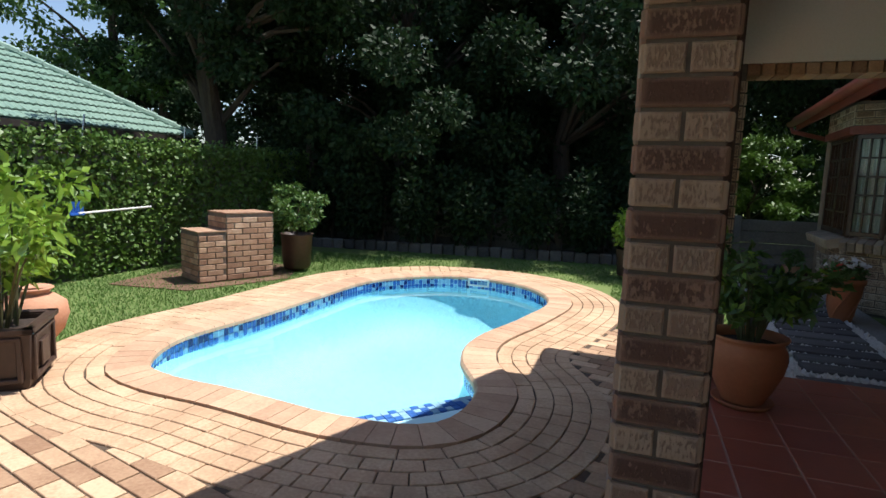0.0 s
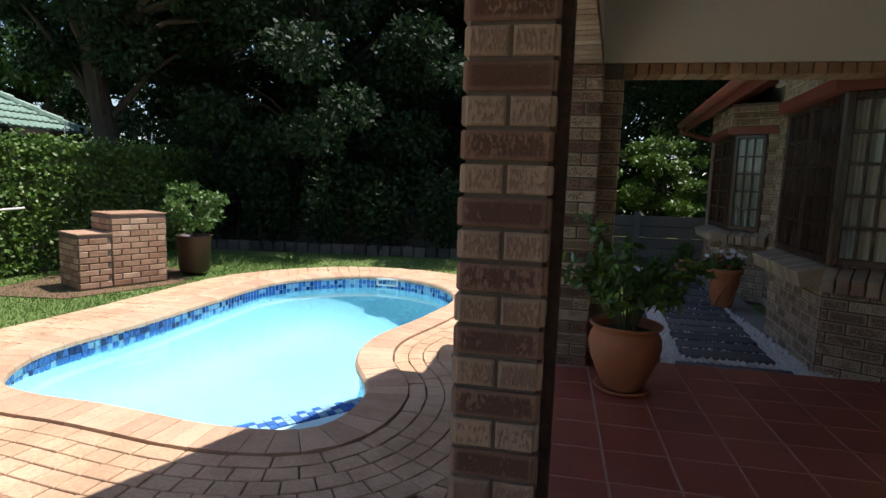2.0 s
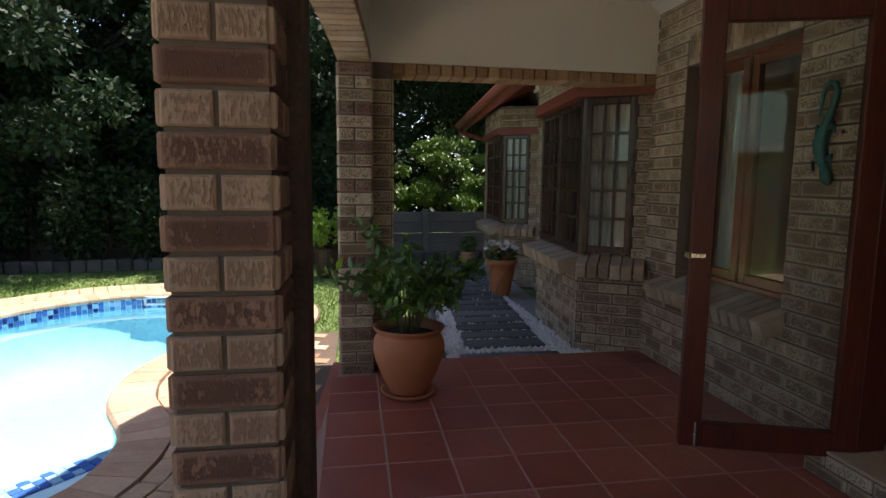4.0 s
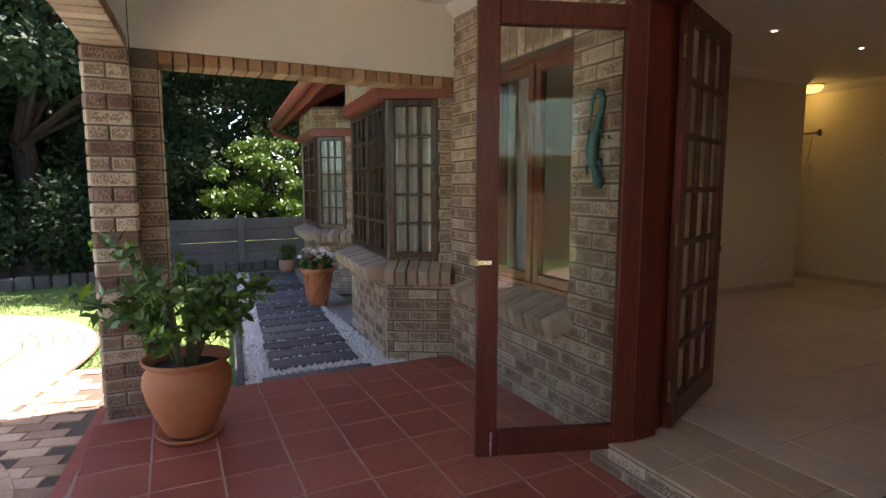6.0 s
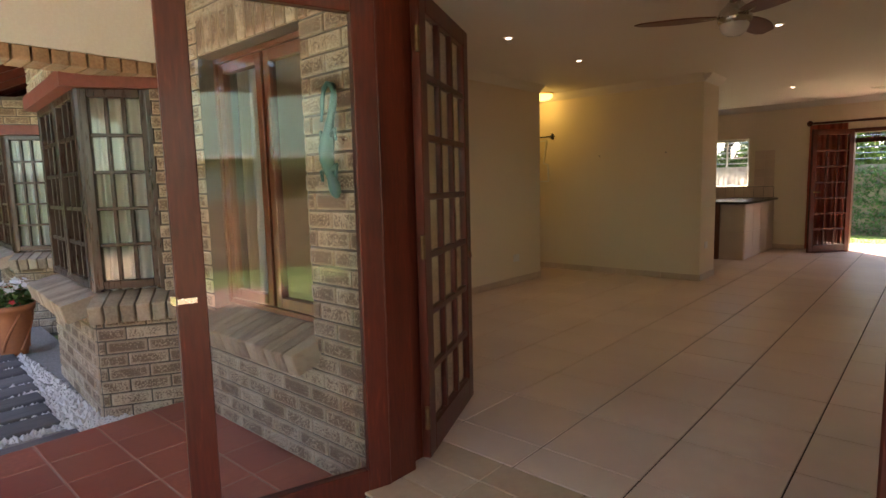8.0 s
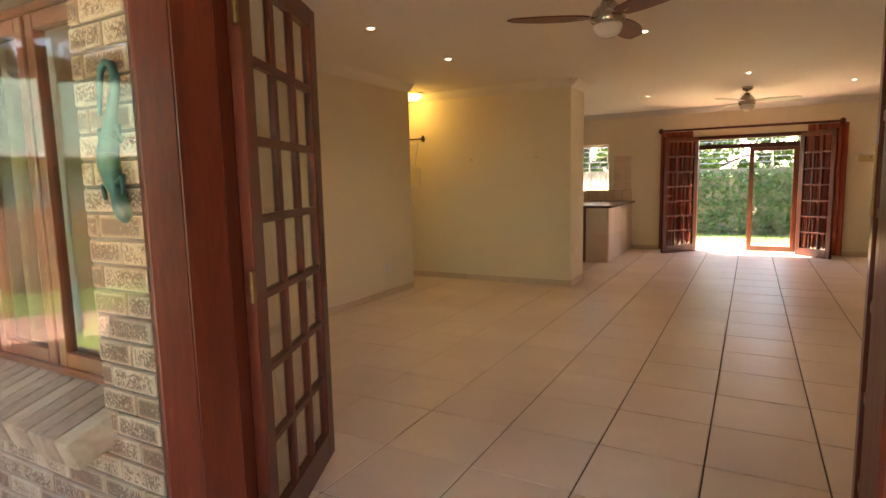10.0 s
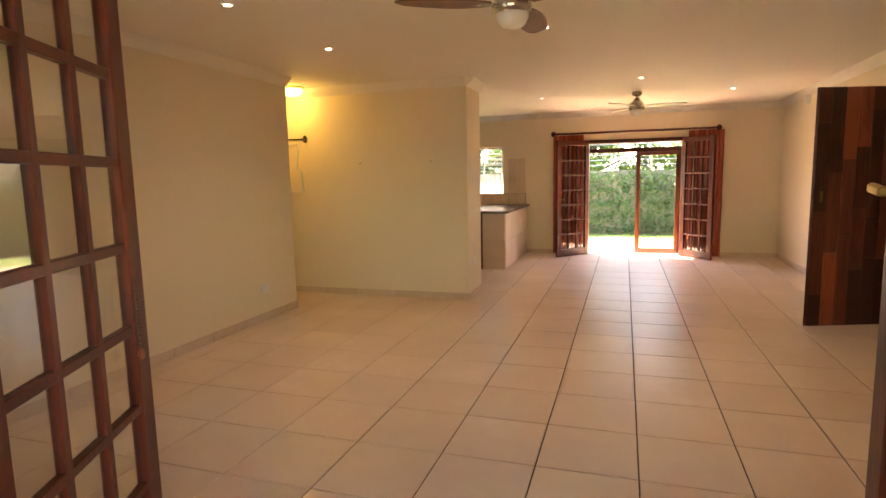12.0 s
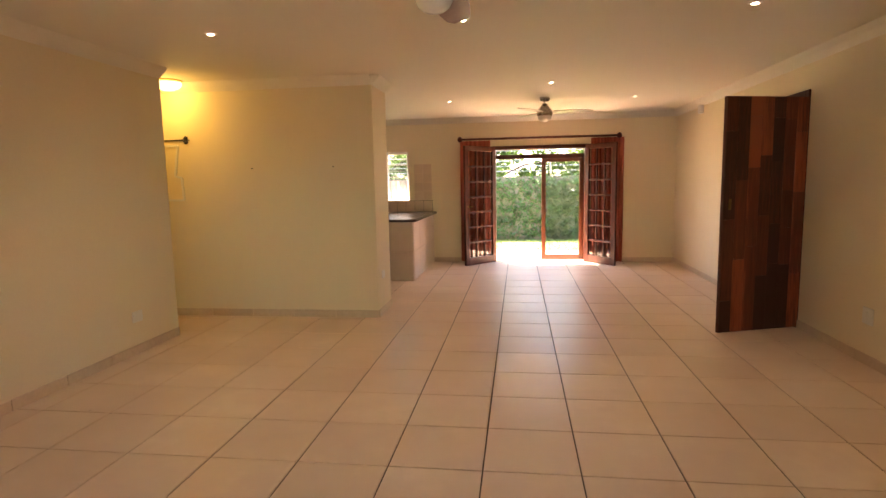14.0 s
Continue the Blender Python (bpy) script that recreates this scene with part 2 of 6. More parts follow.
M_GRAVEL = mat("white_gravel", (0.46, 0.44, 0.42), (0.88, 0.86, 0.83), rough=0.8, big=45, fine=60, bump=0.2)
M_GRAVELBED = mat("grey_gravel_bed", (0.10, 0.09, 0.08), (0.42, 0.40, 0.37), rough=0.95, big=50, fine=90, bump=0.8)
M_GREENROOF = mat("green_roof_tile", (0.12, 0.22, 0.17), (0.27, 0.39, 0.32), (0.19, 0.30, 0.24), rough=0.6, big=3, fine=30, bump=0.2, rand=0.3)
M_NEIGHBOUR = mat("beige_plaster", (0.50, 0.44, 0.35), (0.62, 0.56, 0.46), rough=0.85, big=1, fine=40, bump=0.2)
M_DARKTRIM = mat("dark_gutter", (0.02, 0.017, 0.015), (0.06, 0.05, 0.045), rough=0.5)
M_CURTAIN = mat("white_net_curtain", (0.74, 0.72, 0.68), (0.86, 0.84, 0.80), rough=0.9, big=3, fine=50, bump=0.1, sub=0.2)
M_CURTAIN_RED = mat("rust_red_curtain", (0.34, 0.07, 0.045), (0.52, 0.14, 0.09), rough=0.8, big=4, fine=50, bump=0.1, sub=0.25)
M_STONECOUNTER = mat("dark_stone_worktop", (0.03, 0.022, 0.02), (0.11, 0.08, 0.07), rough=0.25, big=18, fine=70, bump=0.03)
M_WHITE = mat("white_plastic", (0.72, 0.70, 0.66), (0.82, 0.80, 0.76), rough=0.4, bump=0.02)
M_BLUE = mat("blue_plastic", (0.02, 0.09, 0.40), (0.04, 0.17, 0.60), rough=0.4, bump=0.05)
M_TEAL = mat("teal_metal", (0.025, 0.10, 0.10), (0.08, 0.22, 0.20), rough=0.4, metal=0.4, big=12, fine=40, bump=0.2)
M_FLOWER = mat("white_petal", (0.68, 0.64, 0.62), (0.85, 0.82, 0.80), rough=0.6, sub=0.2)
M_REDFLOWER = mat("red_petal", (0.45, 0.03, 0.03), (0.65, 0.08, 0.06), rough=0.6, sub=0.2)
M_FAN = mat("dark_fan_blade", (0.10, 0.03, 0.015), (0.22, 0.075, 0.04), rough=0.35, big=3, fine=25, stretch=(3, 3, 1), coat=0.2)
M_BLADE_PALE = mat("pale_fan_blade", (0.50, 0.45, 0.38), (0.62, 0.57, 0.50), rough=0.4, big=3, fine=25)
M_OPAL = mat("opal_glass", (0.72, 0.70, 0.66), (0.80, 0.78, 0.74), rough=0.2, bump=0.0)
M_LAMP = glow("lit_downlight", (1.0, 0.92, 0.78), 4.0)
M_LAMPY = glow("lit_yellow_lamp", (1.0, 0.74, 0.20), 0.4)


# ---- mesh helpers ----
def data_of(name, verts, faces, material, smooth=False):
    me = bpy.data.meshes.new(name)
    me.from_pydata([tuple(v) for v in verts], [], [tuple(f) for f in faces])
    me.materials.append(material)
    if smooth:
        me.polygons.foreach_set("use_smooth", [True] * len(me.polygons))
    me.update()
    return me


class Build:
    """Collects boxes, tubes, turned shapes and prisms into one mesh."""

    def __init__(self):
        self.v, self.f = [], []

    def add(self, verts, faces):
        n = len(self.v)
        self.v += [tuple(p) for p in verts]
        self.f += [tuple(i + n for i in q) for q in faces]
        return self

    def box(self, lo, hi, m=None, bev=0.0):
        bm = bmesh.new()
        bmesh.ops.create_cube(bm, size=1.0)
        for p in bm.verts:
            p.co = Vector([(lo[i] + hi[i]) / 2 + p.co[i] * (hi[i] - lo[i]) for i in range(3)])
        if bev:
            bmesh.ops.bevel(bm, geom=bm.edges[:], offset=bev, segments=1, affect="EDGES")
        bm.verts.index_update()
        vs = [(m @ p.co) if m else p.co.copy() for p in bm.verts]
        fs = [[p.index for p in q.verts] for q in bm.faces]
        bm.free()
        return self.add(vs, fs)

    def bar(self, a, b, w, h, up=(0, 0, 1), bev=0.0):
        """A straight bar from a to b, w wide and h high."""
        a, b = Vector(a), Vector(b)
        d = (b - a)
        n = d.length
        x = d.normalized()
        z = Vector(up)
        y = z.cross(x).normalized()
        z = x.cross(y)
        m = Matrix.Translation(a) @ Matrix((x, y, z)).transposed().to_4x4()
        return self.box((0, -w / 2, -h / 2), (n, w / 2, h / 2), m, bev)

    def tube(self, pts, radii, seg=8, cap=True):
        pts = [Vector(p) for p in pts]
        rings = []
        for i, p in enumerate(pts):
            d = (pts[min(i + 1, len(pts) - 1)] - pts[max(i - 1, 0)]).normalized()
            s = d.cross(Vector((0.31, 0.17, 0.93)) if abs(d.z) < 0.85 else Vector((1, 0.1, 0))).normalized()
            u = d.cross(s)
            r = radii[i] if hasattr(radii, "__len__") else radii
            rings.append([p + r * (math.cos(k * 2 * math.pi / seg) * s + math.sin(k * 2 * math.pi / seg) * u) for k in range(seg)])
        vs = [q for ring in rings for q in ring]
        fs = [(i * seg + k, i * seg + (k + 1) % seg, (i + 1) * seg + (k + 1) % seg, (i + 1) * seg + k) for i in range(len(pts) - 1) for k in range(seg)]
        if cap:
            fs += [tuple(range(seg))[::-1], tuple((len(pts) - 1) * seg + k for k in range(seg))]
        return self.add(vs, fs)

    def turned(self, profile, at=(0, 0, 0), seg=32):
        """A shape turned about the upright axis: profile rows of (radius, height)."""
        vs = [(at[0] + r * math.cos(2 * math.pi * k / seg), at[1] + r * math.sin(2 * math.pi * k / seg), at[2] + z) for r, z in profile for k in range(seg)]
        fs = [(i * seg + k, i * seg + (k + 1) % seg, (i + 1) * seg + (k + 1) % seg, (i + 1) * seg + k) for i in range(len(profile) - 1) for k in range(seg)]
        return self.add(vs, fs)

    def prism(self, poly, z0, z1):
        n = len(poly)
        vs = [(x, y, z0) for x, y in poly] + [(x, y, z1) for x, y in poly]
        fs = [tuple(range(n))[::-1], tuple(range(n, 2 * n))] + [(i, (i + 1) % n, n + (i + 1) % n, n + i) for i in range(n)]
        return self.add(vs, fs)

    def sweep(self, profile, a, b, out, up=(0, 0, 1)):
        """A moulding of profile rows (out, up) along a straight line."""
        a, b, o, u = Vector(a), Vector(b), Vector(out), Vector(up)
        n = len(profile)
        vs = [p + o * q + u * w for p in (a, b) for q, w in profile]
        return self.add(vs, [(i, (i + 1) % n, n + (i + 1) % n, n + i) for i in range(n)] + [tuple(range(n))[::-1], tuple(range(n, 2 * n))])

    def mesh(self, name, material, smooth=False):
        return data_of(name, self.v, self.f, material, smooth)


def part(name, build, material, parent=None, label="", smooth=False, kind=""):
    """One mesh object, in world coordinates, under its thing."""
    ob = new(name, build.mesh(name, material, smooth))
    if parent:
        ob.parent = parent
        ob.matrix_parent_inverse = base_of(parent).inverted()
    return tagged(ob, label=label, kind=kind)


BASES = {}


def base_of(ob):
    return BASES.get(ob.name, Matrix.Identity(4))


def thing(name, at, label, category, group="", kind=""):
    ob = new(name)
    ob.empty_display_size = 0.1
    ob.location = at
    BASES[ob.name] = Matrix.Translation(at)
    return tagged(ob, label, category, group, kind)


def solo(name, build, material, label, category, group="", kind="", smooth=False):
    return tagged(part(name, build, material, None, smooth=smooth), label, category, group, kind)


def struct(name, build, material, label="", smooth=False):
    return tagged(part(name, build, material, None, smooth=smooth), label, "", "", "structure")


BRICKS = {}


def brick_mesh(length, height, depth, bev, material):
    key = (round(length, 3), round(height, 3), round(depth, 3), material.name)
    if key not in BRICKS:
        l, h, b = key[0] / 2, key[1] / 2, bev
        vs = [(-l, 0, -h), (l, 0, -h), (l, 0, h), (-l, 0, h), (-l, depth - b, -h), (l, depth - b, -h), (l, depth - b, h), (-l, depth - b, h),
              (-l + b, depth, -h + b), (l - b, depth, -h + b), (l - b, depth, h - b), (-l + b, depth, h - b)]
        fs = [(0, 1, 5, 4), (1, 2, 6, 5), (2, 3, 7, 6), (3, 0, 4, 7), (4, 5, 9, 8), (5, 6, 10, 9), (6, 7, 11, 10), (7, 4, 8, 11), (8, 9, 10, 11)]
        BRICKS[key] = data_of("brick", vs, fs, material)
    return BRICKS[key]


def lay(name, parent, me, m):
    ob = new(name, me)
    ob.parent = parent
    ob.matrix_parent_inverse = base_of(parent).inverted()
    ob.matrix_basis = m
    return ob


def frame_of(origin, u, n):
    """A matrix with its x along u, its y along the outward normal n and z up."""
    u, n = Vector(u).normalized(), Vector(n).normalized()
    w = u.cross(n)
    return Matrix.Translation(origin) @ Matrix((u, n, w)).transposed().to_4x4()


rnd = random.Random(5)


def brick_panel(parent, origin, u, n, length, height, material, holes=(), course=0.0838, blen=0.232, proud=0.013, start=0, pick=None):
    """Stretcher bond on a flat face; bricks are clipped at the ends and round holes (u0, u1, z0, z1)."""
    u, n = Vector(u).normalized(), Vector(n).normalized()
    z = u.cross(n)
    flip = z.z < 0
    rows = int(height / course + 0.01)
    for r in range(rows):
        z0 = r * course
        zc = z0 + course / 2
        cuts = [(a, b) for a, b, c, d in holes if c < zc < d]
        x = -blen * (0.5 if (r + start) % 2 else 0)
        while x < length:
            spans = [(max(x, 0), min(x + blen, length))]
            for a, b in cuts:
                spans = [q for s, e in spans for q in ((s, min(e, a)), (max(s, b), e)) if q[1] - q[0] > 0.04]
            for s, e in spans:
                l = round((e - s - 0.013) / 0.01) * 0.01 + 0.001
                if l < 0.03:
                    continue
                c = Vector(origin) + u * ((s + e) / 2) + Vector((0, 0, 1)) * zc
                mt = material if pick is None else pick(r)
                me = brick_mesh(l, course - 0.013, 0.018, 0.004, mt)
                m = Matrix((u, n, z)).transposed().to_4x4()
                m = Matrix.Translation(c + n * (proud - 0.018 + rnd.uniform(-0.0015, 0.0015))) @ m
                lay("brick", parent, me, m)
            x += blen
    return rows


def leaves(name, centres, radii, count, size, material, parent=None, label="", seed=1, droop=0.3, kind="", long=2.0, shell=0.55):
    """Many small folded leaves scattered through clumps."""
    g = np.random.default_rng(seed)
    cs, rs = np.array(centres, float), np.array(radii, float)
    if rs.ndim == 1:
        rs = np.repeat(rs[:, None], 3, 1)
    wts = (rs[:, 0] * rs[:, 1] * rs[:, 2]) ** 0.6
    k = g.choice(len(cs), count, p=wts / wts.sum())
    d = g.normal(size=(count, 3))
    d /= np.linalg.norm(d, axis=1)[:, None]
    rad = shell + (1 - shell) * g.random(count) ** 0.7
    rad = np.where(g.random(count) < 0.25, g.random(count), rad)
    p = cs[k] + d * rs[k] * rad[:, None]
    ax = g.normal(size=(count, 3)) * 0.7 + d
    ax[:, 2] -= droop
    ax /= np.linalg.norm(ax, axis=1)[:, None]
    sd = np.cross(ax, g.normal(size=(count, 3)))
    sd /= np.linalg.norm(sd, axis=1)[:, None] + 1e-9
    nn = np.cross(ax, sd)
    s = size * g.uniform(0.6, 1.3, count)[:, None]
    a, b = p - ax * s * long / 2, p + ax * s * long / 2
    l, r = p + sd * s * 0.5 + nn * s * 0.15, p - sd * s * 0.5 + nn * s * 0.15
    v = np.stack([a, l, b, r], 1).reshape(-1, 3)
    i = np.arange(count) * 4
    f = np.concatenate([np.stack([i, i + 1, i + 2], 1), np.stack([i, i + 2, i + 3], 1)])
    me = bpy.data.meshes.new(name)
    me.vertices.add(len(v)), me.loops.add(len(f) * 3), me.polygons.add(len(f))
    me.vertices.foreach_set("co", v.ravel())
    me.loops.foreach_set("vertex_index", f.ravel().astype(np.int32))
    me.polygons.foreach_set("loop_start", (np.arange(len(f)) * 3).astype(np.int32))
    me.materials.append(material)
    me.update(calc_edges=True)
    ob = new(name, me)
    if parent:
        ob.parent = parent
        ob.matrix_parent_inverse = base_of(parent).inverted()
    return tagged(ob, label=label, kind=kind)


# ================= large structure =================
def smooth_loop(ctrl, n):
    """A closed rounded line through a few shaping points, evenly divided."""
    k, dense = len(ctrl), []
    for i in range(k):
        p0, p1, p2, p3 = (Vector(ctrl[(i + j - 1) % k]) for j in range(4))
        for s in range(40):
            t = s / 40
            dense.append(0.5 * (2 * p1 + (p2 - p0) * t + (2 * p0 - 5 * p1 + 4 * p2 - p3) * t * t + (3 * p1 - p0 - 3 * p2 + p3) * t ** 3))
    d = np.array([tuple(p) for p in dense])
    seg = np.linalg.norm(np.roll(d, -1, 0) - d, axis=1)
    cum = np.concatenate([[0], np.cumsum(seg)])
    at = np.linspace(0, cum[-1], n, endpoint=False)
    dd = np.vstack([d, d[:1]])
    return np.stack([np.interp(at, cum, dd[:, 0]), np.interp(at, cum, dd[:, 1])], 1), cum[-1]


POOL_SHAPE = [(-3.10, 3.15), (-3.36, 3.75), (-3.27, 4.7), (-3.22, 5.7), (-3.12, 6.85), (-2.5, 7.6), (-1.75, 7.78), (-1.0, 7.4),
              (-0.64, 6.65), (-0.78, 5.7), (-1.02, 4.8), (-0.96, 4.2), (-0.67, 3.6), (-0.76, 3.02), (-1.27, 2.87), (-2.1, 2.95), (-2.7, 2.98)]
POOL, POOL_LEN = smooth_loop(POOL_SHAPE, 240)


def offset(line, d):
    tan = np.roll(line, -1, 0) - np.roll(line, 1, 0)
    tan /= np.linalg.norm(tan, axis=1)[:, None]
    nor = np.stack([tan[:, 1], -tan[:, 0]], 1)
    mid = line.mean(0)
    if ((line - mid) * nor).sum() < 0:
        nor = -nor
    return line + nor * d


def inside(x, y, line):
    a, b = line, np.roll(line, -1, 0)
    c = ((a[:, 1] > y) != (b[:, 1] > y)) & (x < (b[:, 0] - a[:, 0]) * (y - a[:, 1]) / (b[:, 1] - a[:, 1] + 1e-12) + a[:, 0])
    return c.sum() % 2 == 1


def strip(lines_z, closed=True):
    """Quads between successive outlines at given heights."""
    b = Build()
    n = len(lines_z[0][0])
    vs = [(p[0], p[1], z) for line, z in lines_z for p in line]
    b.add(vs, [(i * n + k, i * n + (k + 1) % n, (i + 1) * n + (k + 1) % n, (i + 1) * n + k) for i in range(len(lines_z) - 1) for k in range(n)])
    return b


# ground to the horizon, with the pool cut out of it
ang = np.arctan2(POOL[:, 1] - 5.2, POOL[:, 0] + 2.0)
far = np.stack([np.cos(ang), np.sin(ang)], 1)
struct("ground", strip([(offset(POOL, 0.12), G - 0.05), (offset(POOL, 2.2), G - 0.05), (far * 40 + (-2, 5.2), G - 0.05), (far * 900 + (-2, 5.2), G - 0.3)]), M_EARTH, "mown garden lawn and soil around the house")

# pool shell, water and steps
POOL_IN = offset(POOL, 0.02)
shell = Build()
deep = lambda y: -0.50 - 0.32 * min(max((y - 3.2) / 3.6, 0), 1)
cen = POOL.mean(0)
rings = [(1.0, 0.0), (0.985, 0.3), (0.95, 0.52), (0.89, 0.76), (0.80, 0.93), (0.70, 1.0), (0.4, 1.0), (0.02, 1.0)]
vs, fs = [], []
for s, dd in rings:
    for p in POOL_IN:
        q = cen + (p - cen) * s
        vs.append((q[0], q[1], (G - 0.02) * (1 - dd) + (G + deep(q[1])) * dd))
nP = len(POOL_IN)
fs = [(i * nP + k, i * nP + (k + 1) % nP, (i + 1) * nP + (k + 1) % nP, (i + 1) * nP + k) for i in range(len(rings) - 1) for k in range(nP)]
fs.append(tuple((len(rings) - 1) * nP + k for k in range(nP)))
shell.add(vs, fs)
pool = thing("swimming_pool", (-2, 5.2, G), "kidney-shaped swimming pool with pale blue plaster", "swimming pool", kind="")
part("shell", shell, M_POOL, pool, "pale blue plastered pool shell", smooth=True)
wsurf = Build()
wsurf.add([(p[0], p[1], G - 0.14) for p in POOL_IN], [tuple(range(nP))])
if Vector(wsurf.v[0]).xy.to_3d().cross(Vector(wsurf.v[60]).xy.to_3d()).z < 0:
    wsurf.f = [wsurf.f[0][::-1]]
water = part("water", wsurf, M_WATER, pool, "clear turquoise pool water")
water.visible_shadow = False
# waterline mosaic: two rows of small tiles, jittered in place
band, band2, band3 = Build(), Build(), Build()
nT = int(POOL_LEN / 0.058)
tl, _ = smooth_loop(POOL_SHAPE, nT)
t_in, t_out = offset(tl, -0.004), offset(tl, 0.016)
for k in range(nT):
    for r in range(3):
        z1 = G - 0.005 - r * 0.058
        a, b2 = t_in[k] * 0.94 + t_in[(k + 1) % nT] * 0.06, t_in[k] * 0.06 + t_in[(k + 1) % nT] * 0.94
        c, d = t_out[k], t_out[(k + 1) % nT]
        (rnd.choice((band, band2, band2, band3))).add([(a[0], a[1], z1), (b2[0], b2[1], z1), (b2[0], b2[1], z1 - 0.053), (a[0], a[1], z1 - 0.053), (c[0], c[1], z1), (d[0], d[1], z1)], [(0, 1, 2, 3), (0, 4, 5, 1)])
M_MO1 = mat("navy_mosaic", (0.006, 0.012, 0.07), (0.02, 0.05, 0.22), rough=0.15, bump=0)
M_MO2 = mat("cobalt_mosaic", (0.03, 0.10, 0.38), (0.08, 0.22, 0.55), rough=0.15, bump=0)
M_MO3 = mat("sky_mosaic", (0.22, 0.42, 0.62), (0.36, 0.58, 0.74), rough=0.15, bump=0)
for nm, bb, mm in (("mosaic_band", band, M_MO1), ("mosaic_band", band2, M_MO2), ("mosaic_band", band3, M_MO3)):
    part(nm, bb, mm, pool, "blue mosaic waterline tiles", kind="stuff")
# corner steps at the shallow end, edged with mosaic
stp = Build()
for i, (w, zt) in enumerate(((0.55, -0.105), (0.95, -0.34))):
    stp.prism([(-0.72 - 0.02 * i, 3.74 + 0.3 * i), (-0.655, 3.45), (-0.745, 3.02), (-1.0, 2.89), (-1.36 - 0.3 * i, 2.885), (-1.37 - 0.3 * i, 3.03)], G - 0.9, G + zt)
part("step", stp, M_POOL, pool, "pale plastered entry steps")
edg = Build()
a, b2 = Vector((-1.335, 3.03, G - 0.099)), Vector((-0.735, 3.70, G - 0.099))
edg2 = Build()
for k in range(17):
    p, q = a.lerp(b2, (k + 0.05) / 17), a.lerp(b2, (k + 0.95) / 17)
    for r in range(3):
        (edg if rnd.random() < 0.55 else edg2).bar(p + Vector((0.038, -0.034, 0)) * (r - 0.6), q + Vector((0.038, -0.034, 0)) * (r - 0.6), 0.046, 0.012)
part("step_edging", edg, M_MO2, pool, "cobalt mosaic step edging", kind="stuff")
part("step_edging", edg2, M_MO3, pool, "pale blue mosaic step edging", kind="stuff")
# skimmer mouth in the far wall, with its pale frame, and the vacuum cleaner hose lying on the bottom
sk = Build()
for lo, hi in (((-1.98, 7.72, G - 0.035), (-1.66, 7.745, G - 0.01)), ((-1.98, 7.72, G - 0.12), (-1.66, 7.745, G - 0.095)), ((-1.98, 7.72, G - 0.12), (-1.95, 7.745, G - 0.01)), ((-1.69, 7.72, G - 0.12), (-1.66, 7.745, G - 0.01))):
    sk.box(lo, hi, bev=0.004)
part("skimmer_frame", sk, M_WHITE, pool, "white plastic skimmer frame")

# coping: one rounded brick beside the other round the rim
coping = thing("pool_coping", (-2, 5.2, G), "tan brick coping round the pool rim", "coping", kind="structure")
n_cop = int(POOL_LEN / 0.115)
cl, _ = smooth_loop(POOL_SHAPE, n_cop)
c_in, c_mid, c_out = offset(cl, -0.035), offset(cl, -0.02), offset(cl, 0.25)
for k in range(n_cop):
    j = (k + 1) % n_cop
    w = 0.014
    q = [c_in[k] * (1 - w) + c_in[j] * w, c_in[k] * w + c_in[j] * (1 - w), c_out[k] * w + c_out[j] * (1 - w), c_out[k] * (1 - w) + c_out[j] * w]
    m2 = [q[0] * 0.93 + q[3] * 0.07, q[1] * 0.93 + q[2] * 0.07]
    b = Build()
    z0, z1 = G - 0.04, G + 0.012 + rnd.uniform(-0.001, 0.001)
    b.add([(*p, z0) for p in q] + [(*q[0], z1 - 0.02), (*q[1], z1 - 0.02), (*q[2], z1), (*q[3], z1), (*m2[0], z1), (*m2[1], z1)],
          [(0, 1, 2, 3), (0, 4, 5, 1), (1, 5, 9, 6, 2), (2, 6, 7, 3), (3, 7, 8, 4, 0), (4, 8, 9, 5), (8, 7, 6, 9)])
    part("coping_brick", b, M_COPING, coping)

# paving: rings of pavers that follow the pool, then straight courses
bed = strip([(offset(POOL, 0.02), G - 0.012), (offset(POOL, 0.5), G - 0.012), (offset(POOL, 0.86), G - 0.012)])
bed.box((-6.2, -4.5, G - 0.045), (0.62, 2.6, G - 0.014)).box((-0.4, 2.6, G - 0.045), (0.44, 5.8, G - 0.0145))
paving = struct("pavement", bed, M_JOINT, "tan clay brick paving round the pool")
rest = Build()
made = 0


def paver(q, z, near):
    """A single paver from its four corners in plan."""
    global made
    c = sum((Vector(p) for p in q), Vector((0, 0))) / 4
    t = rnd.uniform(-0.002, 0.002)
    b = Build() if near else rest
    ins = [Vector(p) * 0.94 + c * 0.06 for p in q]
    b.add([(*p, z - 0.02) for p in q] + [(*p, z - 0.004 + t) for p in q] + [(*p, z + t) for p in ins], [(0, 1, 5, 4), (1, 2, 6, 5), (2, 3, 7, 6), (3, 0, 4, 7), (4, 5, 9, 8), (5, 6, 10, 9), (6, 7, 11, 10), (7, 4, 8, 11), (8, 9, 10, 11)])
    if near:
        made += 1
        part("paver", b, M_PAVER, paving)


